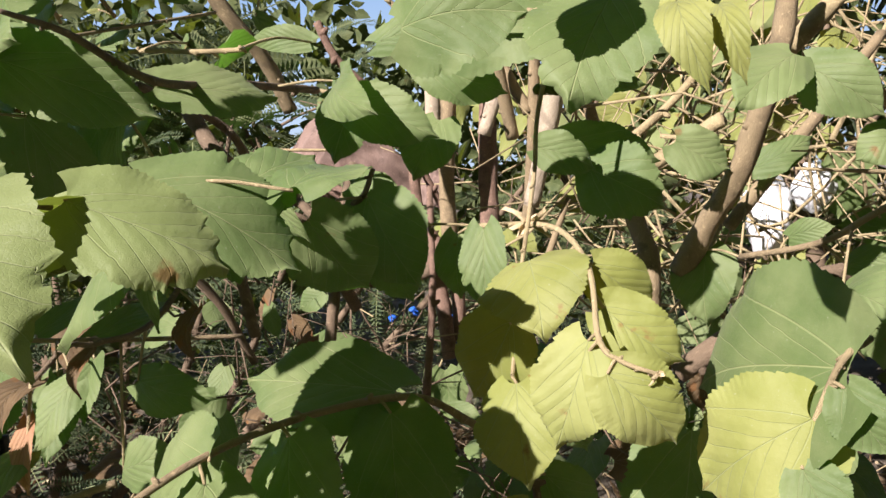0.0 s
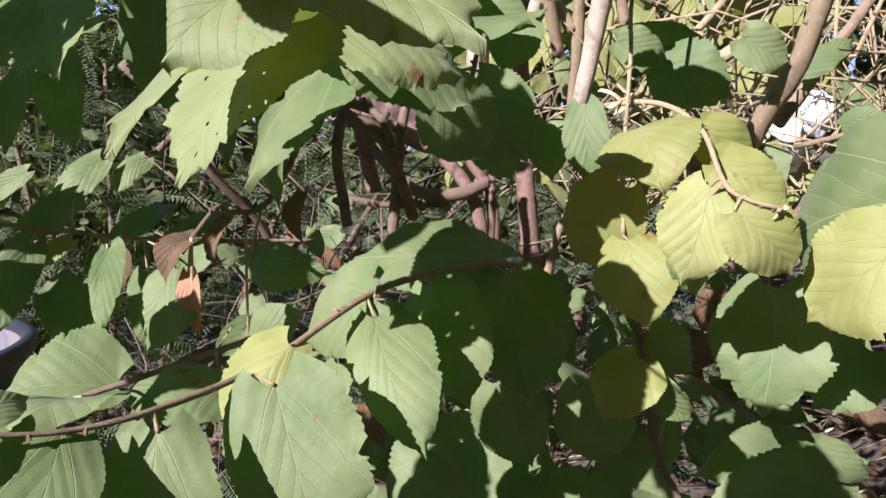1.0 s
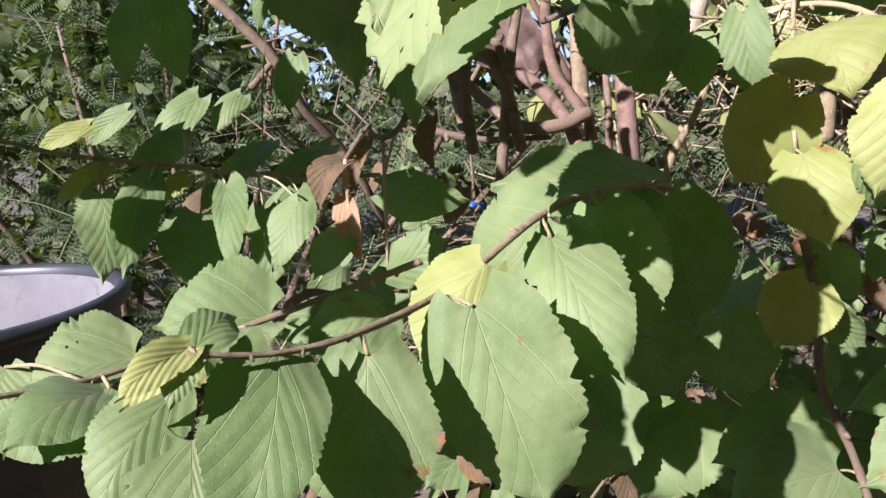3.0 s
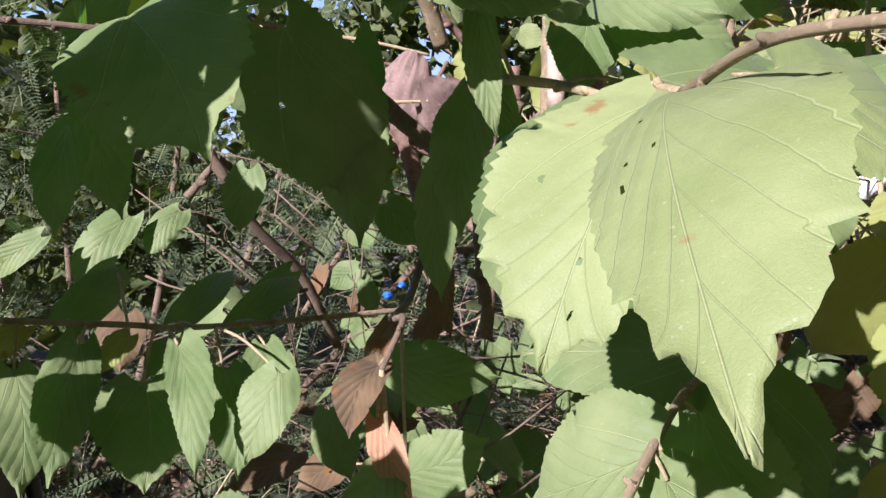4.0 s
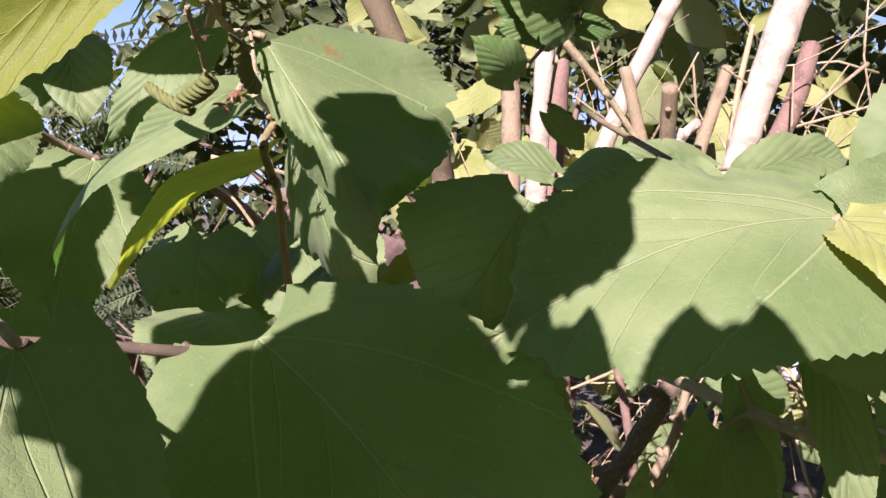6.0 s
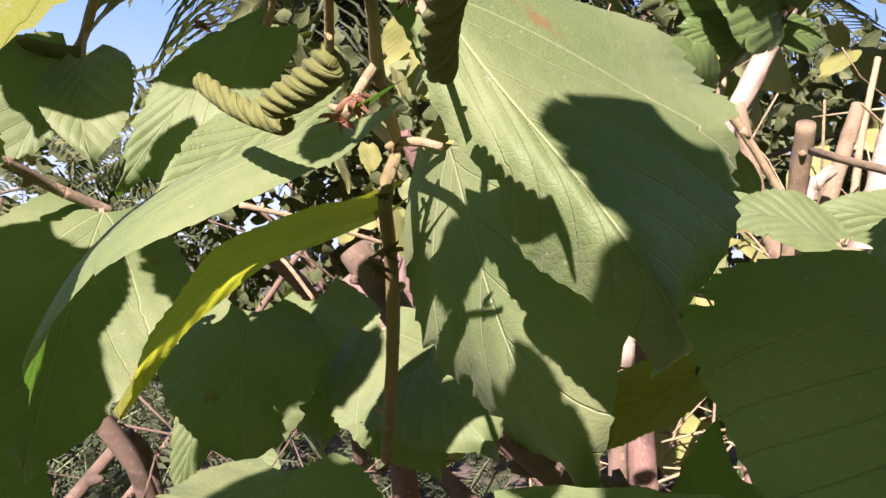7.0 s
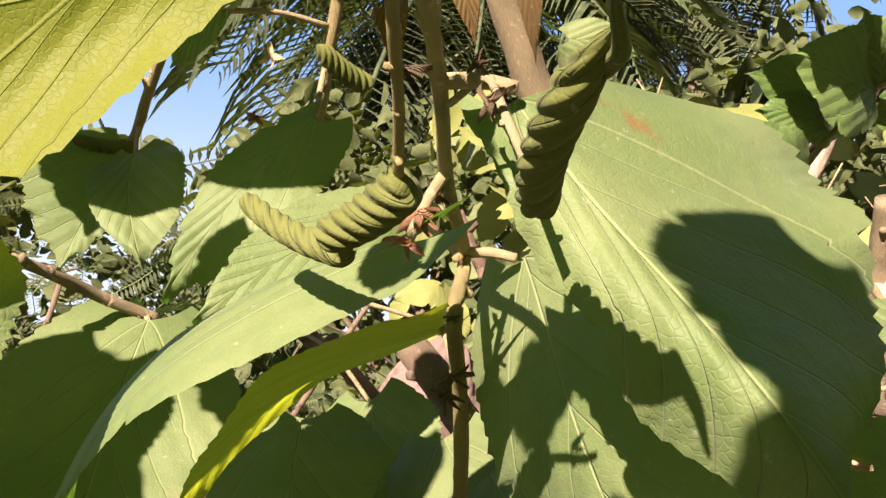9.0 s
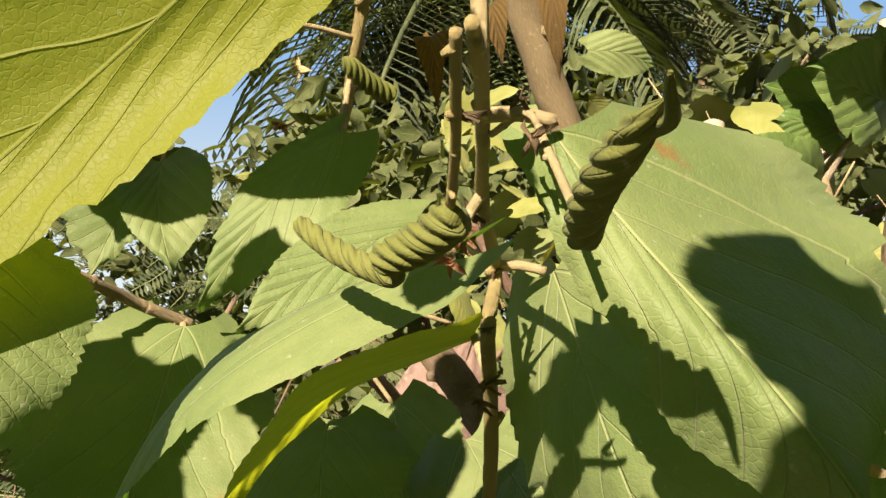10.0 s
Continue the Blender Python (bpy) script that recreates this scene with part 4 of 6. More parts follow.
leaf(bright_twig, (0.1103, 0.6200, 1.1533), (0.1634, 0.6200, 1.1527), (0.0030, -0.9717, 0.2362), 0.0186, green)
leaf(bright_twig, (-0.0080, 0.6200, 1.1980), (0.0343, 0.6200, 1.1976), (0.0018, -0.9841, 0.1777), 0.0254, green)

right_arch_twig = branch('right_arch_twig', [(0.0406, 0.6600, 1.1690), (0.0330, 0.6000, 1.1822), (0.0423, 0.5600, 1.1878), (0.0791, 0.5400, 1.1984), (0.1111, 0.5200, 1.2085)], 0.00197, 0.00189, bark_straw)

main_stem = branch('main_stem', [(-0.3319, 0.5030, 1.2151), (-0.3260, 0.5150, 1.2138), (-0.3175, 0.5350, 1.2111), (-0.3088, 0.5560, 1.2052), (-0.2982, 0.5750, 1.1955), (-0.3039, 0.5650, 1.1848), (-0.2946, 0.5850, 1.1698), (-0.2883, 0.6000, 1.1495), (-0.2743, 0.6400, 1.1140)], 0.00085, 0.00176, stem_olive)
leaf(main_stem, (-0.2905, 0.5690, 1.1955), (-0.2788, 0.5310, 1.1330), (-0.9806, -0.1819, -0.0730), 0.0654, green, fold=-0.09, lop=0.95, droop=0.06)
leaf(main_stem, (-0.3128, 0.5221, 1.2115), (-0.2917, 0.4937, 1.1628), (-0.2433, -0.8801, 0.4078), 0.1065, green, fold=-0.79, lop=0.15, droop=0.05)
leaf(main_stem, (-0.3170, 0.5500, 1.1955), (-0.3666, 0.6070, 1.1394), (-0.5000, -0.4400, 0.7500), 0.0340, green, droop=0.15, fold=0.2, lop=0.3)
leaf(main_stem, (-0.2970, 0.5890, 1.1830), (-0.3487, 0.6167, 1.1355), (-0.4200, 0.4400, 0.7900), 0.0290, backlit, droop=0.13, fold=0.3)
leaf(main_stem, (-0.3039, 0.6050, 1.2079), (-0.3442, 0.6000, 1.1829), (-0.1275, -0.9125, 0.3886), 0.0200, green, droop=0.05)
leaf(main_stem, (-0.3262, 0.5190, 1.2600), (-0.4096, 0.5490, 1.1726), (0.0788, 0.9635, 0.2557), 0.0809, backlit, lop=0.35)
leaf(main_stem, (-0.2440, 0.4966, 1.1693), (-0.2746, 0.4854, 1.1354), (-0.2895, -0.7999, 0.5256), 0.0323, green, fold=-0.36, lop=1.87)
leaf(main_stem, (-0.2270, 0.4635, 1.1658), (-0.2645, 0.4579, 1.1311), (-0.3928, -0.7413, 0.5442), 0.0371, green, fold=-0.15, lop=1.28)
leaf(main_stem, (-0.1876, 0.4615, 1.1648), (-0.2094, 0.4565, 1.1238), (-0.6477, -0.6344, 0.4218), 0.0296, green, fold=0.45, lop=1.49)
leaf(main_stem, (-0.2088, 0.5348, 1.1780), (-0.1881, 0.5127, 1.1782), (-0.4022, -0.3692, 0.8378), 0.0270, green, fold=0.25, lop=1.16)
leaf(main_stem, (-0.2062, 0.5459, 1.1790), (-0.2259, 0.5610, 1.1855), (-0.3751, -0.7334, 0.5669), 0.0142, green, fold=0.07, lop=1.25)

right_side_twig = branch('right_side_twig', [(-0.2023, 0.5600, 1.1768), (-0.1816, 0.5500, 1.1760), (-0.1536, 0.5300, 1.1718), (-0.1200, 0.5200, 1.1711), (-0.1148, 0.5000, 1.1697)], 0.00177, 0.00149, bark_straw)
leaf(right_side_twig, (-0.1385, 0.5400, 1.1696), (-0.1243, 0.6000, 1.1858), (-0.8311, 0.0475, 0.5541), 0.0319, green)
leaf(right_side_twig, (-0.0410, 0.6200, 1.1867), (0.0216, 0.6200, 1.1972), (-0.0649, -0.9191, 0.3887), 0.0317, green)
leaf(right_side_twig, (-0.1760, 0.6000, 1.1874), (-0.1826, 0.6200, 1.1920), (-0.8722, -0.3636, 0.3273), 0.0129, green)
leaf(right_side_twig, (-0.0867, 0.6000, 1.1863), (-0.1360, 0.6200, 1.1918), (-0.3514, -0.9179, 0.1844), 0.0214, green)

left_arm = branch('left_arm', [(-0.3834, 0.6547, 1.1972), (-0.3752, 0.6605, 1.1941), (-0.3633, 0.6712, 1.1886), (-0.3494, 0.6770, 1.1833)], 0.00150, 0.00170, bark_tan)
leaf(left_arm, (-0.3517, 0.6734, 1.1819), (-0.3669, 0.6178, 1.1223), (-0.0015, -0.7310, 0.6823), 0.0578, green, fold=0.2, droop=0.0, lop=1.1)
leaf(left_arm, (-0.3848, 0.5584, 1.1955), (-0.3788, 0.5459, 1.1661), (0.2810, -0.8612, 0.4235), 0.0295, green, fold=0.3, lop=0.87)

upper_arm = branch('upper_arm', [(-0.3493, 0.7400, 1.2862), (-0.3557, 0.7700, 1.2714), (-0.3620, 0.7980, 1.2562), (-0.3804, 0.8600, 1.2490)], 0.00205, 0.00219, stem_olive)
leaf(upper_arm, (-0.3608, 0.7905, 1.2502), (-0.3833, 0.7655, 1.2002), (-0.0326, -0.8880, 0.4587), 0.0248, green, fold=0.47, lop=2.29, jag=True)
leaf(upper_arm, (-0.3593, 0.7757, 1.2480), (-0.3546, 0.7367, 1.2015), (-0.2189, -0.7584, 0.6139), 0.0433, green, fold=0.33, lop=0.69)

second_stem = branch('second_stem', [(-0.2946, 0.7000, 1.3085), (-0.2954, 0.7150, 1.2814), (-0.2955, 0.7400, 1.2573), (-0.3024, 0.8000, 1.2431)], 0.00232, 0.00227, stem_olive)
leaf(second_stem, (-0.3085, 0.6702, 1.2420), (-0.3490, 0.6622, 1.1880), (-0.2386, -0.9186, 0.3150), 0.0371, green, fold=0.2, lop=0.55, jag=True)
leaf(second_stem, (-0.3174, 0.8000, 1.2495), (-0.3340, 0.8000, 1.2456), (-0.0552, -0.9703, 0.2356), 0.0051, young)
leaf(second_stem, (-0.3364, 0.7000, 1.2821), (-0.3492, 0.7000, 1.2618), (-0.2502, -0.9552, 0.1581), 0.0120, green)

back_branch = branch('back_branch', [(-0.2849, 0.8000, 1.1780), (-0.2375, 0.8800, 1.1492), (-0.2091, 0.9000, 1.1147), (-0.1884, 0.9200, 1.0367)], 0.00429, 0.00517, bark_brown)
leaf(back_branch, (-0.3011, 0.7100, 1.1509), (-0.3073, 0.6800, 1.1021), (-0.3414, -0.7806, 0.5235), 0.0577, green)
leaf(back_branch, (-0.2709, 0.7400, 1.1537), (-0.2766, 0.7000, 1.1027), (-0.3914, -0.7026, 0.5943), 0.0521, green)
leaf(back_branch, (-0.2451, 0.7000, 1.1449), (-0.2389, 0.6400, 1.1121), (-0.6137, -0.4267, 0.6643), 0.0584, green)
leaf(back_branch, (-0.2554, 0.7000, 1.1450), (-0.2476, 0.6600, 1.1000), (-0.4822, -0.6949, 0.5334), 0.0547, green)
leaf(back_branch, (-0.3165, 0.5800, 1.1298), (-0.3306, 0.5500, 1.1092), (-0.1345, -0.5161, 0.8459), 0.0429, green)
leaf(back_branch, (-0.2773, 0.5600, 1.1412), (-0.2739, 0.5500, 1.1365), (-0.6758, -0.4909, 0.5498), 0.0081, dry, droop=0.3, fold=0.6)
leaf(back_branch, (-0.2492, 0.5400, 1.1525), (-0.2722, 0.5500, 1.1361), (-0.6403, -0.4482, 0.6238), 0.0150, young, fold=0.2)

dark_shoot = branch('dark_shoot', [(-0.1223, 0.6800, 1.2452), (-0.1422, 0.6400, 1.2502), (-0.1481, 0.6200, 1.2536), (-0.1485, 0.6000, 1.2681)], 0.00130, 0.00064, stem_dark)
leaf(dark_shoot, (-0.1581, 0.6100, 1.2524), (-0.1965, 0.6000, 1.2558), (0.2313, -0.9533, -0.1940), 0.0298, dark)
leaf(dark_shoot, (-0.1489, 0.6300, 1.2524), (-0.1939, 0.6200, 1.2566), (0.2035, -0.9703, -0.1310), 0.0278, dark)
leaf(dark_shoot, (-0.1547, 0.6100, 1.2553), (-0.1716, 0.6000, 1.2712), (-0.3312, -0.5977, -0.7301), 0.0176, dark)
leaf(dark_shoot, (-0.1527, 0.6200, 1.2513), (-0.1248, 0.6200, 1.2508), (0.0007, -0.9993, 0.0379), 0.0126, dark)
leaf(dark_shoot, (-0.1798, 0.6200, 1.2240), (-0.2076, 0.6100, 1.2384), (0.1061, -0.9009, -0.4208), 0.0214, dark)
leaf(dark_shoot, (-0.1377, 0.6600, 1.2161), (-0.1144, 0.6600, 1.1969), (-0.2151, -0.9411, -0.2607), 0.0151, dark)
leaf(dark_shoot, (-0.1667, 0.6200, 1.2454), (-0.1911, 0.6200, 1.2464), (0.0025, -0.9981, 0.0614), 0.0146, dark)
leaf(dark_shoot, (-0.2303, 0.6600, 1.2746), (-0.2040, 0.6600, 1.2726), (-0.0011, -0.9999, -0.0149), 0.0158, green)
leaf(dark_shoot, (-0.2894, 0.6000, 1.2590), (-0.2906, 0.5900, 1.2414), (-0.5212, -0.7264, 0.4480), 0.0065, brown, droop=0.3, fold=0.7)
leaf(dark_shoot, (-0.2640, 0.6200, 1.2721), (-0.2715, 0.6000, 1.2429), (-0.5000, -0.6496, 0.5728), 0.0080, brown, droop=0.3, fold=0.7)
leaf(dark_shoot, (-0.3169, 0.5600, 1.2340), (-0.3191, 0.5500, 1.2188), (-0.4195, -0.7303, 0.5392), 0.0055, brown, droop=0.3, fold=0.8)

# unseen twigs and leaves, added towards the sun to throw shade on the blades
shade_twig = branch('shade_twig', [(-0.4169, 0.3447, 1.2606), (-0.4485, 0.3178, 1.2888), (-0.4973, 0.2616, 1.3396)], 0.0010, 0.0016, bark_tan)
leaf(shade_twig, (-0.4169, 0.3447, 1.2606), (-0.4415, 0.3193, 1.2090), (-0.5409, -0.4828, 0.6887), 0.0661, green, jag=True)

shade_twig = branch('shade_twig', [(-0.4348, 0.3043, 1.2380), (-0.4664, 0.2774, 1.2662), (-0.5152, 0.2212, 1.3170)], 0.0010, 0.0016, bark_tan)
leaf(shade_twig, (-0.4340, 0.3050, 1.2394), (-0.4451, 0.2906, 1.2129), (-0.3787, -0.7899, 0.4823), 0.0374, green, jag=True)

shade_twig = branch('shade_twig', [(-0.4435, 0.2880, 1.2230), (-0.4750, 0.2611, 1.2512), (-0.5238, 0.2049, 1.3019)], 0.0010, 0.0016, bark_tan)
leaf(shade_twig, (-0.4526, 0.2871, 1.2122), (-0.4745, 0.2573, 1.1585), (-0.4527, -0.4708, 0.7572), 0.0360, green, jag=True)

shade_twig = branch('shade_twig', [(-0.3864, 0.3824, 1.2779), (-0.4180, 0.3555, 1.3061), (-0.4667, 0.2993, 1.3568)], 0.0010, 0.0016, bark_tan)
leaf(shade_twig, (-0.3864, 0.3824, 1.2779), (-0.4067, 0.3614, 1.2351), (-0.6746, -0.6495, 0.3507), 0.0454, green, jag=True)

shade_twig = branch('shade_twig', [(-0.3782, 0.3393, 1.2727), (-0.4098, 0.3124, 1.3009), (-0.4586, 0.2562, 1.3517)], 0.0010, 0.0016, bark_tan)
leaf(shade_twig, (-0.3782, 0.3393, 1.2727), (-0.3902, 0.3269, 1.2475), (-0.0980, -0.7760, 0.6231), 0.0267, green, jag=True)

shade_twig = branch('shade_twig', [(-0.3186, 0.5366, 1.2744), (-0.3501, 0.5097, 1.3026), (-0.3989, 0.4535, 1.3534)], 0.0010, 0.0016, bark_tan)
leaf(shade_twig, (-0.3186, 0.5366, 1.2744), (-0.3338, 0.5209, 1.2424), (-0.5867, -0.7059, 0.3968), 0.0340, green, jag=True)

shade_twig = branch('shade_twig', [(-0.3662, 0.3918, 1.2765), (-0.3978, 0.3649, 1.3047), (-0.4465, 0.3087, 1.3555)], 0.0010, 0.0016, bark_tan)
leaf(shade_twig, (-0.3662, 0.3918, 1.2765), (-0.3830, 0.3744, 1.2411), (-0.6869, -0.5020, 0.5256), 0.0375, green, jag=True)

shade_twig = branch('shade_twig', [(-0.3883, 0.3683, 1.2549), (-0.4199, 0.3414, 1.2831), (-0.4686, 0.2852, 1.3339)], 0.0010, 0.0016, bark_tan)
leaf(shade_twig, (-0.3883, 0.3683, 1.2549), (-0.3983, 0.3579, 1.2337), (-0.2419, -0.8368, 0.4913), 0.0224, green, jag=True)

shade_twig = branch('shade_twig', [(-0.3388, 0.3704, 1.2836), (-0.3704, 0.3435, 1.3118), (-0.4192, 0.2873, 1.3625)], 0.0010, 0.0016, bark_tan)
leaf(shade_twig, (-0.3388, 0.3704, 1.2836), (-0.3566, 0.3521, 1.2461), (-0.8529, -0.4972, 0.1592), 0.0396, green, jag=True)

shade_twig = branch('shade_twig', [(-0.3574, 0.3469, 1.2668), (-0.3889, 0.3200, 1.2950), (-0.4377, 0.2638, 1.3458)], 0.0010, 0.0016, bark_tan)
leaf(shade_twig, (-0.3574, 0.3469, 1.2668), (-0.3682, 0.3356, 1.2439), (-0.7236, -0.6212, 0.3008), 0.0243, green, jag=True)

shade_twig = branch('shade_twig', [(-0.3728, 0.4156, 1.2868), (-0.4044, 0.3887, 1.3150), (-0.4531, 0.3325, 1.3658)], 0.0010, 0.0016, bark_tan)
leaf(shade_twig, (-0.3701, 0.4169, 1.2909), (-0.3845, 0.4036, 1.2622), (-0.3697, -0.5473, 0.7508), 0.0290, green, jag=True, droop=0.0)

shade_twig = branch('shade_twig', [(-0.3657, 0.2951, 1.0742), (-0.3973, 0.2682, 1.1024), (-0.4460, 0.2120, 1.1532)], 0.0010, 0.0016, bark_tan)
leaf(shade_twig, (-0.3657, 0.2951, 1.0742), (-0.3961, 0.2637, 1.0102), (-0.3955, -0.8175, 0.4187), 0.0678, green, jag=True)

shade_twig = branch('shade_twig', [(-0.2100, 0.3793, 1.2631), (-0.2416, 0.3524, 1.2913), (-0.2904, 0.2962, 1.3420)], 0.0010, 0.0016, bark_tan)
leaf(shade_twig, (-0.2100, 0.3793, 1.2631), (-0.2340, 0.3545, 1.2125), (-0.5823, -0.4208, 0.6956), 0.0536, green, jag=True)

shade_twig = branch('shade_twig', [(-0.2066, 0.3403, 1.2491), (-0.2382, 0.3134, 1.2773), (-0.2870, 0.2572, 1.3280)], 0.0010, 0.0016, bark_tan)
leaf(shade_twig, (-0.2066, 0.3403, 1.2491), (-0.2266, 0.3197, 1.2070), (-0.6569, -0.6563, 0.3712), 0.0446, green, jag=True)

shade_twig = branch('shade_twig', [(0.0444, 0.3511, 1.2147), (0.0128, 0.3242, 1.2429), (-0.0360, 0.2680, 1.2937)], 0.0010, 0.0016, bark_tan)
leaf(shade_twig, (0.0444, 0.3511, 1.2147), (0.0276, 0.3339, 1.1795), (-0.6366, -0.5910, 0.4955), 0.0373, green, jag=True)

shade_twig = branch('shade_twig', [(-0.3502, 0.2458, 1.2655), (-0.3818, 0.2188, 1.2937), (-0.4306, 0.1626, 1.3444)], 0.0010, 0.0016, bark_tan)
leaf(shade_twig, (-0.3502, 0.2458, 1.2655), (-0.3613, 0.2343, 1.2421), (-0.1855, -0.7943, 0.5786), 0.0248, green, jag=True)

shade_twig = branch('shade_twig', [(-0.4399, 0.5824, 1.2513), (-0.4715, 0.5555, 1.2795), (-0.5203, 0.4992, 1.3303)], 0.0010, 0.0016, bark_tan)
leaf(shade_twig, (-0.4399, 0.5824, 1.2513), (-0.4602, 0.5614, 1.2086), (-0.4623, -0.7519, 0.4700), 0.0452, green, jag=True)

shade_twig = branch('shade_twig', [(-0.3830, 0.6734, 1.3416), (-0.4146, 0.6465, 1.3698), (-0.4634, 0.5903, 1.4206)], 0.0010, 0.0016, bark_tan)
leaf(shade_twig, (-0.3830, 0.6734, 1.3416), (-0.4111, 0.6444, 1.2825), (-0.7318, -0.5622, 0.3853), 0.0626, green, jag=True)

shade_twig = branch('shade_twig', [(-0.4245, 0.7130, 1.3291), (-0.4561, 0.6861, 1.3573), (-0.5049, 0.6299, 1.4081)], 0.0010, 0.0016, bark_tan)
leaf(shade_twig, (-0.4245, 0.7130, 1.3291), (-0.4461, 0.6907, 1.2837), (-0.3179, -0.7047, 0.6343), 0.0481, green, jag=True)

shade_twig = branch('shade_twig', [(-0.3713, 0.4944, 1.2486), (-0.4029, 0.4675, 1.2768), (-0.4517, 0.4113, 1.3276)], 0.0010, 0.0016, bark_tan)
leaf(shade_twig, (-0.3713, 0.4944, 1.2486), (-0.3762, 0.4894, 1.2384), (-0.4089, -0.4666, 0.7843), 0.0108, green, jag=True)

shade_twig = branch('shade_twig', [(-0.4077, 0.5654, 1.2861), (-0.4392, 0.5385, 1.3143), (-0.4880, 0.4823, 1.3651)], 0.0010, 0.0016, bark_tan)
leaf(shade_twig, (-0.4077, 0.5654, 1.2861), (-0.4266, 0.5458, 1.2462), (-0.5284, -0.5856, 0.6147), 0.0423, green, jag=True)

shade_twig = branch('shade_twig', [(-0.4662, 0.4929, 1.0509), (-0.4978, 0.4660, 1.0791), (-0.5466, 0.4098, 1.1299)], 0.0010, 0.0016, bark_tan)
leaf(shade_twig, (-0.4662, 0.4929, 1.0509), (-0.4887, 0.4696, 1.0036), (-0.8204, -0.3723, 0.4340), 0.0502, green, jag=True)

shade_twig = branch('shade_twig', [(-0.4981, 0.5624, 0.9982), (-0.5296, 0.5355, 1.0264), (-0.5784, 0.4793, 1.0771)], 0.0010, 0.0016, bark_tan)
leaf(shade_twig, (-0.4981, 0.5624, 0.9982), (-0.5208, 0.5389, 0.9503), (-0.8245, -0.1821, 0.5358), 0.0507, green, jag=True)

shade_twig = branch('shade_twig', [(-0.4289, 0.4539, 1.2489), (-0.4605, 0.4270, 1.2771), (-0.5093, 0.3708, 1.3278)], 0.0010, 0.0016, bark_tan)
leaf(shade_twig, (-0.4289, 0.4539, 1.2489), (-0.4438, 0.4386, 1.2176), (-0.8292, -0.2286, 0.5101), 0.0331, green, jag=True)

shade_twig = branch('shade_twig', [(-0.1996, 0.5873, 1.3079), (-0.2312, 0.5604, 1.3361), (-0.2800, 0.5042, 1.3869)], 0.0010, 0.0016, bark_tan)
leaf(shade_twig, (-0.1996, 0.5873, 1.3079), (-0.2150, 0.5714, 1.2755), (-0.3666, -0.7704, 0.5216), 0.0344, green, jag=True)

shade_twig = branch('shade_twig', [(-0.3684, 0.3661, 1.2677), (-0.4000, 0.3392, 1.2959), (-0.4488, 0.2829, 1.3467)], 0.0010, 0.0016, bark_tan)
leaf(shade_twig, (-0.3684, 0.3661, 1.2677), (-0.3777, 0.3565, 1.2482), (-0.6581, -0.7043, 0.2662), 0.0207, green, jag=True)

shade_twig = branch('shade_twig', [(-0.4493, 0.5186, 1.1647), (-0.4809, 0.4917, 1.1929), (-0.5297, 0.4355, 1.2437)], 0.0010, 0.0016, bark_tan)
leaf(shade_twig, (-0.4493, 0.5186, 1.1647), (-0.4721, 0.4951, 1.1168), (-0.4608, -0.3393, 0.8201), 0.0508, green, jag=True)

shade_twig = branch('shade_twig', [(-0.3494, 0.4103, 1.2872), (-0.3810, 0.3834, 1.3154), (-0.4298, 0.3272, 1.3662)], 0.0010, 0.0016, bark_tan)
leaf(shade_twig, (-0.3494, 0.4103, 1.2872), (-0.3633, 0.3959, 1.2580), (-0.7969, -0.4002, 0.4526), 0.0310, green, jag=True)

shade_twig = branch('shade_twig', [(-0.2559, 0.4532, 1.2721), (-0.2875, 0.4263, 1.3003), (-0.3362, 0.3701, 1.3511)], 0.0010, 0.0016, bark_tan)
leaf(shade_twig, (-0.2559, 0.4532, 1.2721), (-0.2779, 0.4305, 1.2258), (-0.5452, -0.8027, 0.2419), 0.0491, green, jag=True)

shade_twig = branch('shade_twig', [(-0.4897, 0.5756, 1.2378), (-0.5213, 0.5486, 1.2660), (-0.5701, 0.4924, 1.3168)], 0.0010, 0.0016, bark_tan)
leaf(shade_twig, (-0.4897, 0.5756, 1.2378), (-0.5681, 0.4945, 1.0728), (-0.5875, -0.6702, 0.4536), 0.1749, green, jag=True)

shade_twig = branch('shade_twig', [(-0.4896, 0.5717, 1.1127), (-0.5211, 0.5448, 1.1409), (-0.5699, 0.4885, 1.1917)], 0.0010, 0.0016, bark_tan)
leaf(shade_twig, (-0.4896, 0.5717, 1.1127), (-0.5350, 0.5246, 1.0169), (-0.7209, -0.3467, 0.6000), 0.1015, green, jag=True)

shade_twig = branch('shade_twig', [(-0.3746, 0.4716, 1.2632), (-0.4062, 0.4447, 1.2914), (-0.4550, 0.3885, 1.3422)], 0.0010, 0.0016, bark_tan)
leaf(shade_twig, (-0.3746, 0.4716, 1.2632), (-0.3813, 0.4647, 1.2491), (-0.5791, -0.3921, 0.7148), 0.0149, green, jag=True)

shade_twig = branch('shade_twig', [(-0.3975, 0.3251, 1.2469), (-0.4291, 0.2982, 1.2751), (-0.4779, 0.2419, 1.3259)], 0.0010, 0.0016, bark_tan)
leaf(shade_twig, (-0.3975, 0.3251, 1.2469), (-0.4047, 0.3177, 1.2319), (-0.5803, -0.6107, 0.5388), 0.0159, green, jag=True)

shade_twig = branch('shade_twig', [(-0.2773, 0.4519, 1.2535), (-0.3089, 0.4250, 1.2817), (-0.3577, 0.3688, 1.3325)], 0.0010, 0.0016, bark_tan)
leaf(shade_twig, (-0.2773, 0.4519, 1.2535), (-0.2871, 0.4418, 1.2329), (-0.4209, -0.5131, 0.7480), 0.0219, green, jag=True)


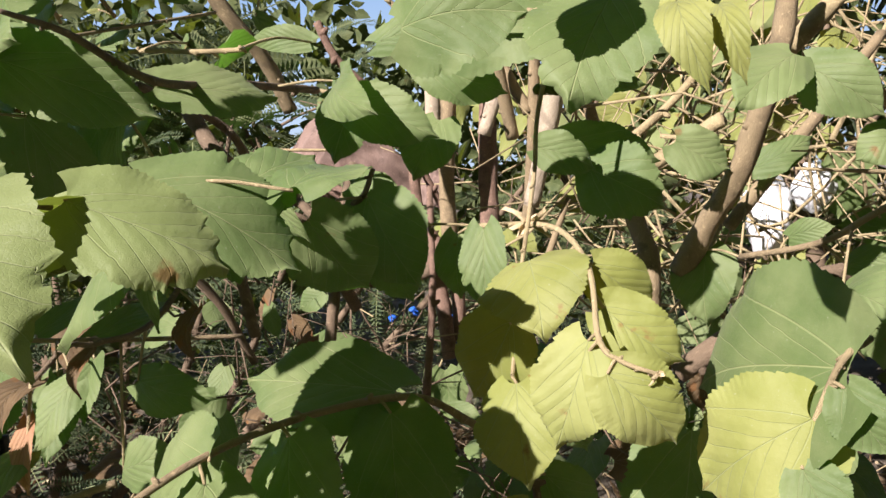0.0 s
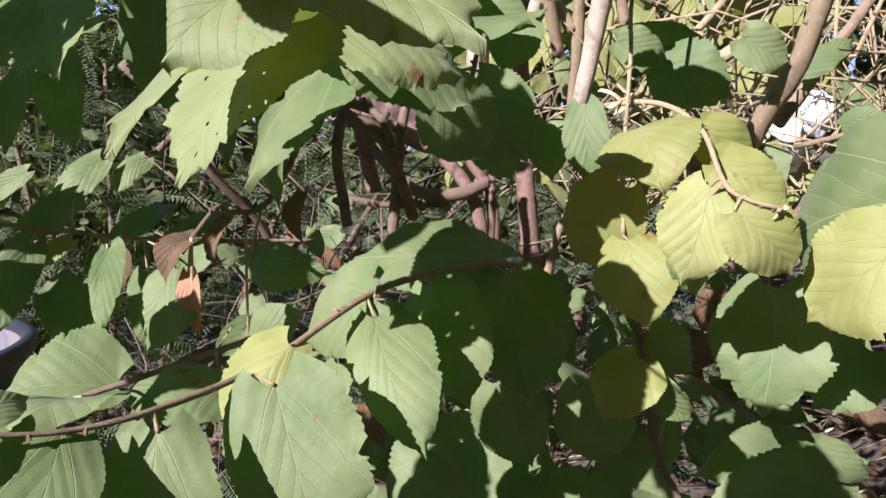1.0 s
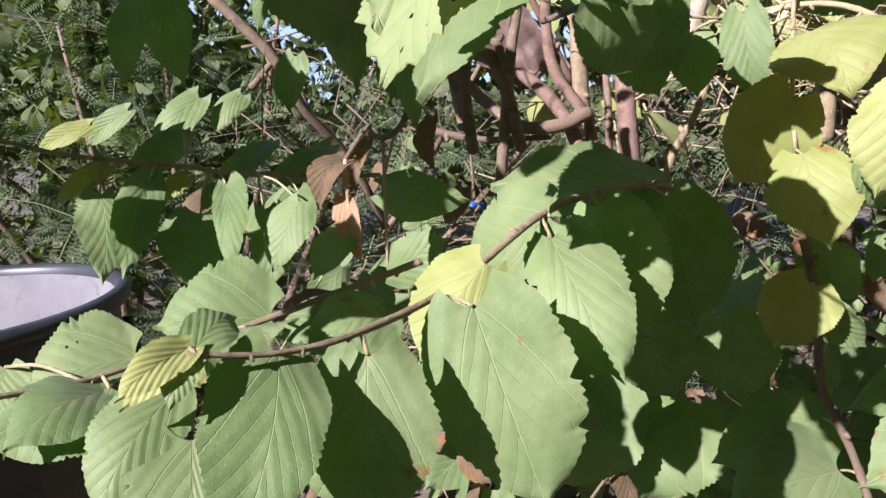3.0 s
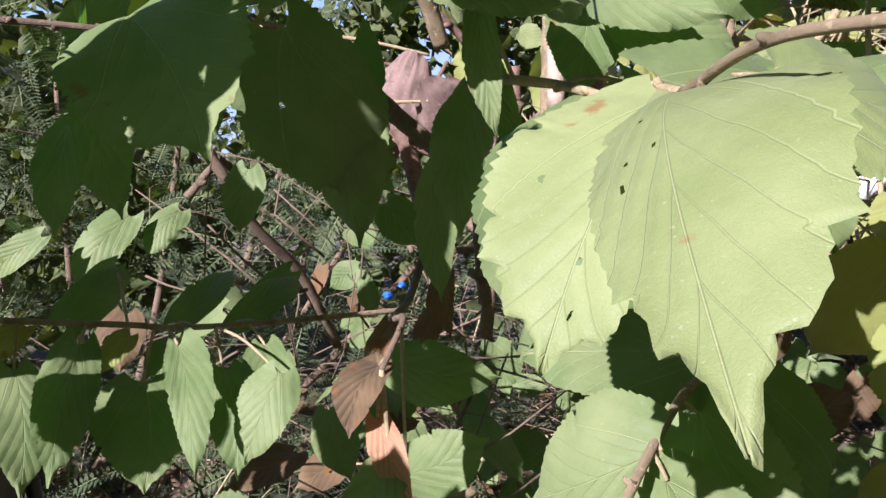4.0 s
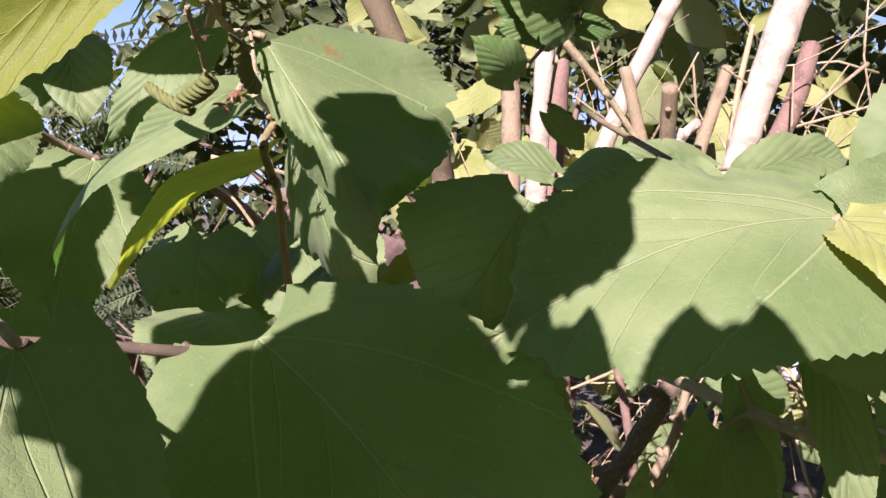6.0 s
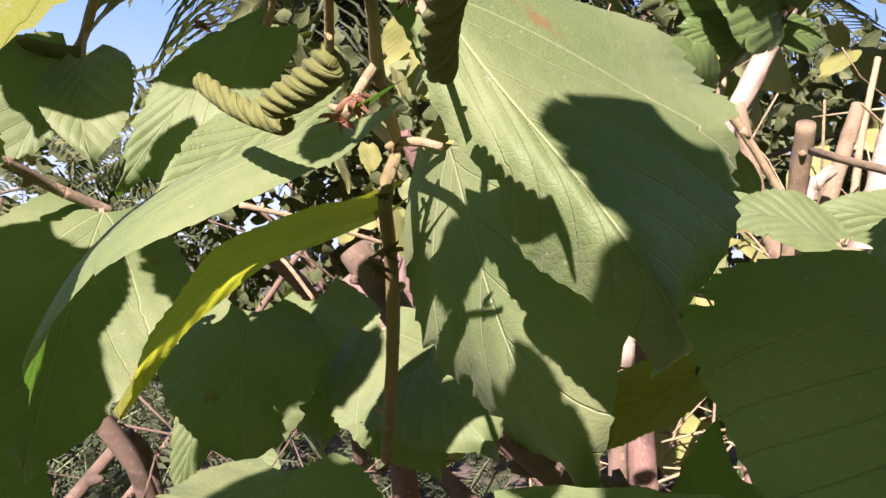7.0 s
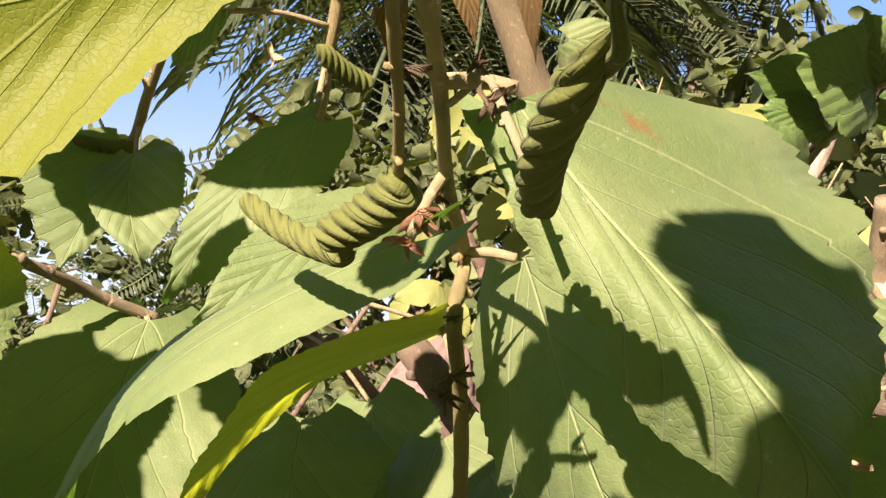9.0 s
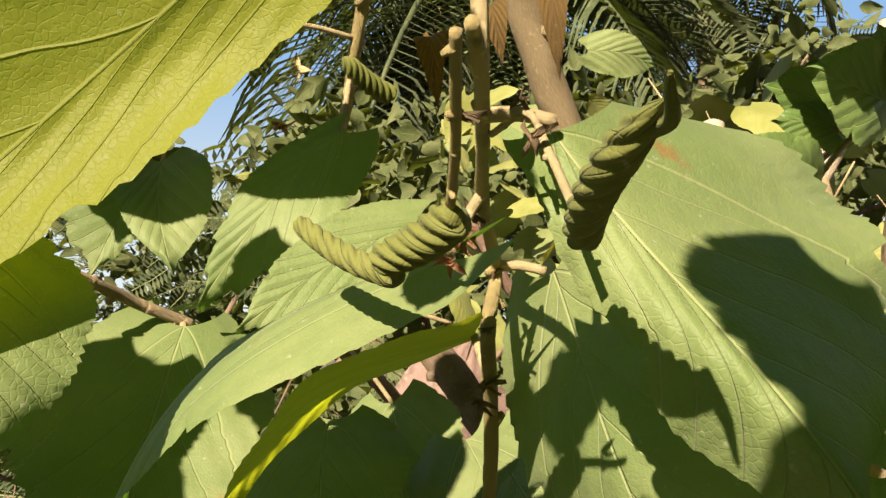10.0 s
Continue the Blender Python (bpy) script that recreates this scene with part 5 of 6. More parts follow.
shade_twig = branch('shade_twig', [(-0.3752, 0.5966, 1.3220), (-0.3813, 0.5768, 1.3663), (-0.4313, 0.5268, 1.4263)], 0.0010, 0.0016, bark_tan)
leaf(shade_twig, (-0.3752, 0.5966, 1.3220), (-0.4100, 0.5962, 1.2861), (-0.4239, -0.6937, 0.6140), 0.0420, green)

shade_twig = branch('shade_twig', [(-0.4359, 0.6629, 1.3394), (-0.4420, 0.6431, 1.3838), (-0.4920, 0.5931, 1.4438)], 0.0010, 0.0016, bark_tan)
leaf(shade_twig, (-0.4359, 0.6629, 1.3394), (-0.4672, 0.6625, 1.3071), (-0.4239, -0.6937, 0.6140), 0.0400, green)

shade_twig = branch('shade_twig', [(-0.4477, 0.3270, 1.2598), (-0.4538, 0.3072, 1.3042), (-0.5038, 0.2572, 1.3642)], 0.0010, 0.0016, bark_tan)
leaf(shade_twig, (-0.4464, 0.3282, 1.2617), (-0.4747, 0.3320, 1.2370), (-0.4239, -0.6937, 0.6140), 0.0460, green)

shade_twig = branch('shade_twig', [(-0.2092, 0.1311, 1.1505), (-0.2408, 0.0984, 1.1815), (-0.2723, 0.0658, 1.2125)], 0.0010, 0.0016, bark_tan)
leaf(shade_twig, (-0.2092, 0.1311, 1.1505), (-0.1717, 0.0782, 1.1329), (0.5739, 0.5937, -0.5640), 0.0335, green, fold=0.15, lop=0.17)

shade_twig = branch('shade_twig', [(-0.3617, 0.2977, 1.2511), (-0.3933, 0.265, 1.2821), (-0.4248, 0.2324, 1.3131)], 0.0010, 0.0016, bark_tan)
leaf(shade_twig, (-0.3617, 0.2977, 1.2511), (-0.3766, 0.2752, 1.2123), (0.5739, 0.5937, -0.5640), 0.0348, green, fold=0.15, lop=0.89)

shade_twig = branch('shade_twig', [(-0.3667, 0.4609, 1.229), (-0.3983, 0.4282, 1.26), (-0.4298, 0.3956, 1.291)], 0.0010, 0.0016, bark_tan)
leaf(shade_twig, (-0.3667, 0.4609, 1.2290), (-0.3663, 0.4354, 1.2026), (0.5739, 0.5937, -0.5640), 0.0176, green, fold=0.15, lop=1.14)

shade_twig = branch('shade_twig', [(-0.3637, 0.3403, 1.231), (-0.3952, 0.3077, 1.2621), (-0.4268, 0.275, 1.2931)], 0.0010, 0.0016, bark_tan)
leaf(shade_twig, (-0.3637, 0.3403, 1.2310), (-0.3869, 0.3235, 1.1898), (0.5739, 0.5937, -0.5640), 0.0231, green, fold=0.15, lop=1.07)

shade_twig = branch('shade_twig', [(-0.4322, 0.2881, 1.2287), (-0.4638, 0.2555, 1.2597), (-0.4953, 0.2228, 1.2907)], 0.0010, 0.0016, bark_tan)
leaf(shade_twig, (-0.4322, 0.2881, 1.2287), (-0.4413, 0.2600, 1.1899), (0.5739, 0.5937, -0.5640), 0.0272, green, fold=0.1, droop=0.0)

# ---- pods, dried flowers and buds on the shrub ----
def pod(twig, base, tip, radius, turns=1.6, tail=0.25, mat=pod_green, label=""):
    """A spirally twisted seed pod: five strands wound like a rope, thickest below the middle."""
    b, t = Vector(base), Vector(tip)
    ahead = (t - b).normalized()
    length = (t - b).length
    side = ahead.cross(Vector((0.2, 0.9, 0.3))).normalized()
    up = ahead.cross(side)
    verts, faces, uvs = [], [], []
    rows, sides = 70, 40
    for i in range(rows + 1):
        s = i / rows
        prof = min(1.0, (s / 0.07) ** 0.5) * (1 - 0.25 * s ** 3)
        if s > 1 - tail:
            prof *= max(0.06, math.cos(0.5 * math.pi * (s - 1 + tail) / tail) ** 0.7)
        mid = b + ahead * length * s + side * 0.05 * length * math.sin(math.pi * s)
        for k in range(sides):
            w = 2 * math.pi * k / sides
            r = radius * prof * (0.76 + 0.30 * abs(math.cos(2.5 * (w - 2 * math.pi * turns * s))) ** 0.7)
            verts.append(tuple(mid + (side * math.cos(w) + up * math.sin(w)) * r))
            uvs.append((s, k / sides))
    for i in range(rows):
        for k in range(sides):
            a, c = i * sides + k, i * sides + (k + 1) % sides
            faces.append((a, c, c + sides, a + sides))
    faces.append(tuple(range(sides))[::-1])
    faces.append(tuple(rows * sides + k for k in range(sides)))
    return mesh_object("seed_pod", verts, faces, mat, twig, uvs, label=label)


def dried_flower(twig, place, size, mat=dry, seed=1):
    """A withered flower: a small crumpled funnel of petals."""
    rng = random.Random(seed)
    verts, faces, uvs = [], [], []
    for k in range(7):
        y = Vector((rng.uniform(-1, 1), rng.uniform(-1, 1), rng.uniform(-1, 0.6))).normalized()
        n = Vector((rng.uniform(-1, 1), rng.uniform(-1, 1), rng.uniform(-1, 1)))
        n = (n - y * n.dot(y)).normalized()
        m = Matrix((y.cross(n), y, n)).transposed()
        v, f, uv = leaf_data(size * rng.uniform(0.6, 1.2), size * rng.uniform(0.25, 0.5), 8, 3, rng.uniform(-0.5, 0.5), 0.9, False, seed * 9 + k, 0.6)
        o = len(verts)
        verts += [tuple(Vector(place) + m @ Vector(q)) for q in v]
        faces += [tuple(a + o for a in q) for q in f]
        uvs += uv
    return mesh_object("dried_flower", verts, faces, mat, twig, uvs, label="withered brown flower")


pod_stem = branch('pod_stalk', [(-0.3365, 0.4950, 1.2109), (-0.3346, 0.5000, 1.2075), (-0.3319, 0.5070, 1.2038), (-0.3287, 0.5170, 1.1989)], 0.00061, 0.00059, stem_olive)
pod(pod_stem, (-0.3273, 0.5170, 1.1986), (-0.3346, 0.5280, 1.1928), 0.00264, 1.5, 0.1, label='green twisted seed pod')
pod(pod_stem, (-0.3299, 0.5310, 1.1913), (-0.3410, 0.5480, 1.1998), 0.00180, 1.9, 0.05, label='thin end of a twisted pod')
pod_arm = branch('pod_stalk', [(-0.3184, 0.5300, 1.2109), (-0.3169, 0.5220, 1.2121), (-0.3175, 0.5150, 1.2060), (-0.3182, 0.5060, 1.1963)], 0.00046, 0.00054, bark_straw)
pod(pod_arm, (-0.3186, 0.5050, 1.1946), (-0.3271, 0.4780, 1.2017), 0.00200, 1.7, 0.3, label='plump green twisted seed pod')
tube('pod_beak', [(-0.3249, 0.4830, 1.2008), (-0.3267, 0.4780, 1.2002), (-0.3296, 0.4740, 1.2010), (-0.3310, 0.4720, 1.2013)], 0.00085, 0.00019, pod_green, pod_arm, 14)
pod(upper_arm, (-0.3600, 0.7900, 1.2531), (-0.3834, 0.7750, 1.2521), 0.00290, 1.6, 0.2)
pod(second_stem, (-0.2844, 0.7000, 1.2633), (-0.3051, 0.6900, 1.2720), 0.00367, 1.6, 0.2)
pod(middle_twig, (-0.1577, 0.3600, 1.0599), (-0.1841, 0.3600, 1.0535), 0.00303, 1.6, 0.2)
pod(middle_twig, (-0.1425, 0.4150, 1.0601), (-0.1532, 0.4100, 1.0376), 0.00410, 1.8, 0.15, pod_green)
tube('pod_stalk', [(-0.1326, 0.4240, 1.0884), (-0.1369, 0.4200, 1.0749), (-0.1426, 0.4150, 1.0591)], 0.00103, 0.00093, bark_straw, middle_twig)
pod(forward_twig, (-0.3846, 0.4000, 1.1180), (-0.3860, 0.3900, 1.1086), 0.00363, 1.6, 0.2)
tube('pod_stalk', [(-0.3815, 0.4500, 1.1390), (-0.3850, 0.4300, 1.1302), (-0.3846, 0.4000, 1.1180)], 0.00126, 0.00085, bark_straw, forward_twig)
pod(right_arch_twig, (0.0732, 0.6000, 1.1493), (0.1096, 0.6000, 1.1442), 0.00402, 1.8, 0.2, pod_green)
dried_flower(main_stem, (-0.3110, 0.5550, 1.2033), 0.00300, dry, 3)
dried_flower(main_stem, (-0.3154, 0.5500, 1.1997), 0.00368, rust, 4)
dried_flower(main_stem, (-0.3204, 0.5400, 1.1942), 0.00302, rust, 5)
dried_flower(main_stem, (-0.3192, 0.5150, 1.2073), 0.00314, dry, 6)
dried_flower(main_stem, (-0.3180, 0.5220, 1.2139), 0.00223, dry, 7)
dried_flower(main_stem, (-0.3002, 0.5750, 1.1743), 0.00367, dry, 8)
dried_flower(main_stem, (-0.3012, 0.5750, 1.1708), 0.00345, dry, 9)
dried_flower(main_stem, (-0.3322, 0.5050, 1.2064), 0.00233, dry, 10)
dried_flower(main_stem, (-0.3180, 0.7000, 1.2696), 0.00555, cut_wood, 11)
dried_flower(main_stem, (-0.3169, 0.7400, 1.2583), 0.00548, rust, 12)
dried_flower(main_stem, (-0.2990, 0.5730, 1.1957), 0.00184, dry, 13)
dried_flower(main_stem, (-0.3047, 0.5630, 1.1846), 0.00169, dry, 14)
dried_flower(hanging_twig, (0.0612, 0.5300, 1.0574), 0.01482, cut_wood, 15)
dried_flower(drooping_twig, (0.1093, 0.3930, 0.9923), 0.00618, cut_wood, 16)
dried_flower(drooping_twig, (0.0831, 0.4100, 0.9794), 0.00646, cut_wood, 17)


# ---- foliage deeper in the shrub ----
def leaf_cloud(name, boxes, mat, parent, seed, size=(0.045, 0.10), facing=(-0.3, -0.6, 0.55), label=""):
    """Many broad leaves scattered in boxes, joined into one mesh."""
    rng = random.Random(seed)
    verts, faces, uvs = [], [], []
    for (x0, x1, y0, y1, z0, z1, count) in boxes:
        for _ in range(count):
            q = Vector((rng.uniform(x0, x1), rng.uniform(y0, y1), rng.uniform(z0, z1)))
            n = (Vector(facing) + Vector((rng.gauss(0, 0.5), rng.gauss(0, 0.5), rng.gauss(0, 0.4)))).normalized()
            y = Vector((rng.gauss(0, 0.7), rng.gauss(-0.2, 0.5), -0.8 + rng.gauss(0, 0.5)))
            y = (y - n * y.dot(n)).normalized()
            m = Matrix((y.cross(n), y, n)).transposed()
            length = rng.uniform(*size)
            v, f, uv = leaf_data(length, length * rng.uniform(0.6, 0.9), 16, 4, rng.uniform(0, 0.25), rng.uniform(0, 0.4), rng.random() < 0.3, rng.random(), 0.06)
            o = len(verts)
            verts += [tuple(q + m @ Vector(a)) for a in v]
            faces += [tuple(a + o for a in g) for g in f]
            uvs += uv
    return tagged(mesh_object(name, verts, faces, mat, parent, uvs, label=label), kind="stuff")


leaf_cloud("inner_foliage", [(-0.30, 0.45, 0.80, 1.35, 0.40, 0.84, 170), (0.40, 0.95, 0.75, 1.4, 0.55, 1.20, 90),
                             (-0.40, -0.05, 1.0, 1.4, 0.86, 1.0, 5)], green, shrub, 5)
leaf_cloud("inner_foliage", [(0.0, 0.7, 0.95, 1.5, 0.95, 1.32, 34), (0.05, 0.9, 1.2, 2.0, 1.15, 1.6, 95)], young, shrub, 6)
leaf_cloud("inner_foliage", [(0.15, 1.0, 1.35, 2.2, 1.10, 1.62, 75)], pale, shrub, 9, (0.06, 0.12))
# unseen leaves added overhead, to keep sky light off the shrub
leaf_cloud("upper_foliage", [(0.15, 0.9, -0.6, 0.3, 1.42, 1.9, 235)], green, shrub, 8, (0.09, 0.16), (0.1, -0.1, 1.0))
leaf_cloud("withered_foliage", [(-0.45, 0.5, 0.75, 1.4, 0.35, 0.95, 60)], dry, shrub, 7, (0.04, 0.08))


def twig_tangle(name, boxes, mat, parent, seed, thick=(0.0006, 0.0022), reach=(0.08, 0.30)):
    """Loose dry twigs lying through one another, joined into one mesh."""
    rng = random.Random(seed)
    verts, faces, uvs = [], [], []
    for (x0, x1, y0, y1, z0, z1, count) in boxes:
        for _ in range(count):
            q = Vector((rng.uniform(x0, x1), rng.uniform(y0, y1), rng.uniform(z0, z1)))
            way = Vector((rng.gauss(0, 1), rng.gauss(0, 0.6), rng.gauss(0.2, 0.8))).normalized() * rng.uniform(*reach)
            bow = Vector((rng.gauss(0, 1), rng.gauss(0, 1), rng.gauss(0, 1))) * 0.12 * way.length
            r = rng.uniform(*thick)
            path = [q, q + way * 0.35 + bow, q + way * 0.7 + bow * 0.6, q + way]
            v, f, uv = tube_data(path, r, r * 0.5, 5, 0.2, True, len(verts))
            verts += v
            faces += f
            uvs += uv
    return tagged(mesh_object(name, verts, faces, mat, parent, uvs), kind="stuff")


twig_tangle("twig_tangle", [(0.10, 0.85, 0.75, 1.35, 0.95, 1.15, 170), (0.10, 0.85, 0.75, 1.35, 1.12, 1.32, 45), (-0.35, 0.3, 0.8, 1.4, 0.5, 0.95, 18)], bark_straw, shrub, 11)
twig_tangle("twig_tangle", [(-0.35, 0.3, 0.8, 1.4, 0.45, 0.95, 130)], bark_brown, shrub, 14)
twig_tangle("straw_tangle", [(0.22, 0.85, 0.75, 1.2, 0.92, 1.14, 95), (0.22, 0.85, 0.75, 1.2, 1.14, 1.38, 22)], bark_straw, shrub, 13, (0.0010, 0.0030), (0.10, 0.32))
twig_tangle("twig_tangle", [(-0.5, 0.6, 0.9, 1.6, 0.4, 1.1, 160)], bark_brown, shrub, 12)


# ---- litter on the ground ----
def litter(name, seed, count, x0, x1, y0, y1, mat, size):
    rng = random.Random(seed)
    verts, faces, uvs = [], [], []
    for _ in range(count):
        x, y = rng.uniform(x0, x1), rng.uniform(y0, y1)
        q = Vector((x, y, ground_height(x, y) + rng.uniform(0.004, 0.03)))
        turn = Euler((rng.gauss(0, 0.45), rng.gauss(0, 0.45), rng.uniform(0, 6.28))).to_matrix()
        length = rng.uniform(*size)
        v, f, uv = leaf_data(length, length * rng.uniform(0.3, 0.7), 5, 2, rng.uniform(-0.3, 0.4), rng.uniform(-0.6, 0.8), False, rng.random(), 0.4)
        o = len(verts)
        verts += [tuple(q + turn @ Vector(a)) for a in v]
        faces += [tuple(a + o for a in g) for g in f]
        uvs += uv
    return tagged(mesh_object(name, verts, faces, mat, None, uvs), "dead leaves lying on the soil", "leaf litter", kind="stuff")


litter("leaf_litter", 21, 3200, -2.2, 2.2, 0.3, 3.6, dry, (0.03, 0.09))
litter("pale_litter", 22, 480, -2.0, 2.0, 0.5, 3.2, cut_wood, (0.02, 0.06))
twig_tangle("fallen_twigs", [(-1.5, 1.5, 0.6, 3.2, 0.03, 0.10, 350)], bark_straw, None, 23, (0.001, 0.004), (0.08, 0.35))
tagged(bpy.data.objects["fallen_twigs"], "dry fallen twigs on the soil", "twigs")


# ---- the black tub ----
def build_tub():
    cx, cy, r, top = -0.785, 0.945, 0.225, 0.800
    tub = empty("tub", (cx, cy, 0.03))
    tagged(tub, "large black plastic tub with a dusty grey inside", "tub")

    def lathe(name, profile, mat, sides=72, label=""):
        verts, faces = [], []
        for rr, z in profile:
            for k in range(sides):
                w = 2 * math.pi * k / sides
                verts.append((cx + rr * math.cos(w), cy + rr * math.sin(w), z))
        for i in range(len(profile) - 1):
            for k in range(sides):
                a, c = i * sides + k, i * sides + (k + 1) % sides
                faces.append((a, c, c + sides, a + sides))
        return mesh_object(name, verts, faces, mat, tub, label=label)

    lathe("wall", [(0.0, 0.03), (r * 0.80, 0.03), (r * 0.82, 0.05), (r * 0.97, top - 0.05), (r * 0.975, top - 0.012)], black_plastic)
    lathe("rim", [(r * 0.972, top - 0.018), (r * 1.03, top - 0.016), (r * 1.045, top - 0.006), (r * 1.03, top + 0.003),
                  (r * 0.985, top + 0.004), (r * 0.958, top - 0.004), (r * 0.955, top - 0.014)], black_plastic)
    lathe("lining", [(r * 0.955, top - 0.010), (r * 0.93, top - 0.12), (r * 0.80, 0.10), (0.0, 0.09)], grey_inside, label="dusty grey inside of the tub")
    for w in (0.4, 2.5):
        tube("handle", [(cx + 1.03 * r * math.cos(w + d), cy + 1.03 * r * math.sin(w + d), top - 0.06 - h) for d, h in ((-0.2, 0), (-0.17, 0.03), (0.17, 0.03), (0.2, 0))],
             0.007, 0.007, black_plastic, tub)
    return tub


build_tub()


# ---- white bag and blue scraps ----
def crumpled(name, place, size, mat, seed, label, category, flat=1.0):
    """A crumpled plastic thing: a ball pulled into creases."""
    bm = bmesh.new()
    bmesh.ops.create_icosphere(bm, subdivisions=4, radius=1.0)
    for v in bm.verts:
        d = v.co.normalized()
        k = 1 + 0.30 * noise.noise(d * 1.7 + Vector((seed, 0, 0))) + 0.16 * abs(noise.noise(d * 5 + Vector((0, seed, 0)))) - 0.10 * abs(noise.noise(d * 11))
        v.co = Vector((d.x * size[0], d.y * size[1], d.z * size[2])) * k
        v.co += Vector(place)
    me = bpy.data.meshes.new(name)
    bm.to_mesh(me)
    bm.free()
    me.polygons.foreach_set("use_smooth", [True] * len(me.polygons))
    me.materials.append(mat)
    return tagged(new(name, me), label, category)


crumpled('plastic_bag', (0.4040, 0.9800, 1.0249), (0.030, 0.028, 0.047), white_plastic, 3.0, 'crumpled white plastic bag caught among the stems', 'bag')
crumpled('plastic_bag', (0.4784, 1.0200, 1.0562), (0.023, 0.024, 0.029), white_plastic, 8.0, 'crumpled white plastic bag caught among the stems', 'bag')
crumpled('plastic_scrap', (-0.0572, 1.9000, 0.7474), (0.0088, 0.0088, 0.0070), blue_plastic, 11.0, 'small scrap of bright blue plastic in the litter', 'plastic scrap', 0.5)
crumpled('plastic_scrap', (-0.0467, 1.8000, 0.7572), (0.0077, 0.0077, 0.0062), blue_plastic, 12.0, 'small scrap of bright blue plastic in the litter', 'plastic scrap', 0.5)
crumpled('plastic_scrap', (-0.0992, 1.8000, 0.7468), (0.0099, 0.0099, 0.0079), blue_plastic, 13.0, 'small scrap of bright blue plastic in the litter', 'plastic scrap', 0.5)
crumpled('plastic_scrap', (0.0242, 1.8500, 0.7766), (0.0055, 0.0055, 0.0044), blue_plastic, 14.0, 'small scrap of bright blue plastic in the litter', 'plastic scrap', 0.5)
crumpled('plastic_scrap', (0.0353, 1.9000, 0.7251), (0.0099, 0.0099, 0.0079), blue_plastic, 15.0, 'small scrap of bright blue plastic in the litter', 'plastic scrap', 0.5)


# ---- a dry leaf sheath hanging in the shrub ----
def dry_sheath(place, n, up, length, width, seed):
    n, up = Vector(n).normalized(), Vector(up).normalized()
    x = up.cross(n).normalized()
    m = Matrix((x, up, n)).transposed()
    verts, faces, uvs = [], [], []
    rows, cols = 26, 14
    for i in range(rows + 1):
        s = i / rows
        for j in range(cols + 1):
            v = 2 * j / cols - 1
            w = width * 0.5 * (math.sin(math.pi * (0.12 + 0.8 * s)) ** 0.7) * (1 + 0.10 * noise.noise(Vector((s * 9, v * 2, seed))))
            z = 0.30 * width * (1 - v * v) + 0.05 * width * math.sin(v * 17 + 2 * s) + 0.08 * width * noise.noise(Vector((s * 5, v * 3, seed + 4)))
            verts.append(tuple(Vector(place) + m @ Vector((v * w, length * (s - 0.5), z))))
            uvs.append((s * 4, v * 0.5 + 0.5))
    for i in range(rows):
        for j in range(cols):
            a = i * (cols + 1) + j
            faces.append((a, a + 1, a + cols + 2, a + cols + 1))
    ob = mesh_object("dry_sheath", verts, faces, sheath_mat, shrub, uvs, label="dry pinkish-brown ribbed leaf sheath")
    return ob


sheath_mat = bark_material("dry_sheath", (0.17, 0.105, 0.085), (0.29, 0.20, 0.165))
dry_sheath((-0.0700, 1.0200, 1.0760), (-0.5, -0.8, 0.3), (0.5, 0.15, -0.7), 0.13, 0.09, 2)
dry_sheath((-0.1422, 1.0500, 1.1136), (-0.3, -0.9, 0.2), (0.4, 0.1, 0.8), 0.12, 0.08, 5)
dry_sheath((0.0028, 1.2500, 1.0617), (-0.3, -0.9, 0.3), (0.2, 0.1, 0.9), 0.07, 0.05, 7)


# ---- feathery bush behind ----
def frond_data(length, pairs, leaflet, rng):
    """A pinnate leaf: a bowed stalk with narrow leaflets in pairs."""
    verts, faces, uvs = [], [], []
    drop = rng.uniform(0.1, 0.45)
    for i in range(pairs):
        s = (i + 1) / pairs
        y, z = length * s, -drop * length * s * s
        ll = leaflet * (0.55 + 0.6 * math.sin(math.pi * min(1, s * 0.9 + 0.08)))
        for sgn in (-1, 1):
            o = len(verts)
            wv = ll * 0.16
            lift = rng.uniform(-0.25, 0.1) * ll
            for a, b, c in ((0, -wv * 0.4, 0), (0.45, -wv, 0.3), (1, 0, 1), (0.45, wv, 0.3)):
                verts.append((sgn * a * ll, y + b + 0.25 * a * ll, z + c * lift))
                uvs.append((a, 0.3 * b / wv))
            faces.append((o, o + 1, o + 2, o + 3))
    o = len(verts)
    w = 0.006 * length
    for s in (0, 0.5, 1):
        verts += [(-w, length * s, -drop * length * s * s), (w, length * s, -drop * length * s * s)]
        uvs += [(0, 0), (0, 0)]
    faces += [(o, o + 1, o + 3, o + 2), (o + 2, o + 3, o + 5, o + 4)]
    return verts, faces, uvs


def frond_cloud(boxes, seed, mat, parent, name, length=(0.10, 0.2), pairs=16, leaflet=0.022):
    rng = random.Random(seed)
    verts, faces, uvs = [], [], []
    for (x0, x1, y0, y1, z0, z1, count) in boxes:
        for _ in range(count):
            q = Vector((rng.uniform(x0, x1), rng.uniform(y0, y1), rng.uniform(z0, z1)))
            turn = Euler((rng.gauss(-0.3, 0.5), rng.gauss(0, 0.6), rng.uniform(0, 6.28))).to_matrix()
            v, f, uv = frond_data(rng.uniform(*length), pairs, leaflet * rng.uniform(0.7, 1.2), rng)
            o = len(verts)
            verts += [tuple(q + turn @ Vector(a)) for a in v]
            faces += [tuple(a + o for a in g) for g in f]
            uvs += uv
    return tagged(mesh_object(name, verts, faces, mat, parent, uvs), kind="stuff")


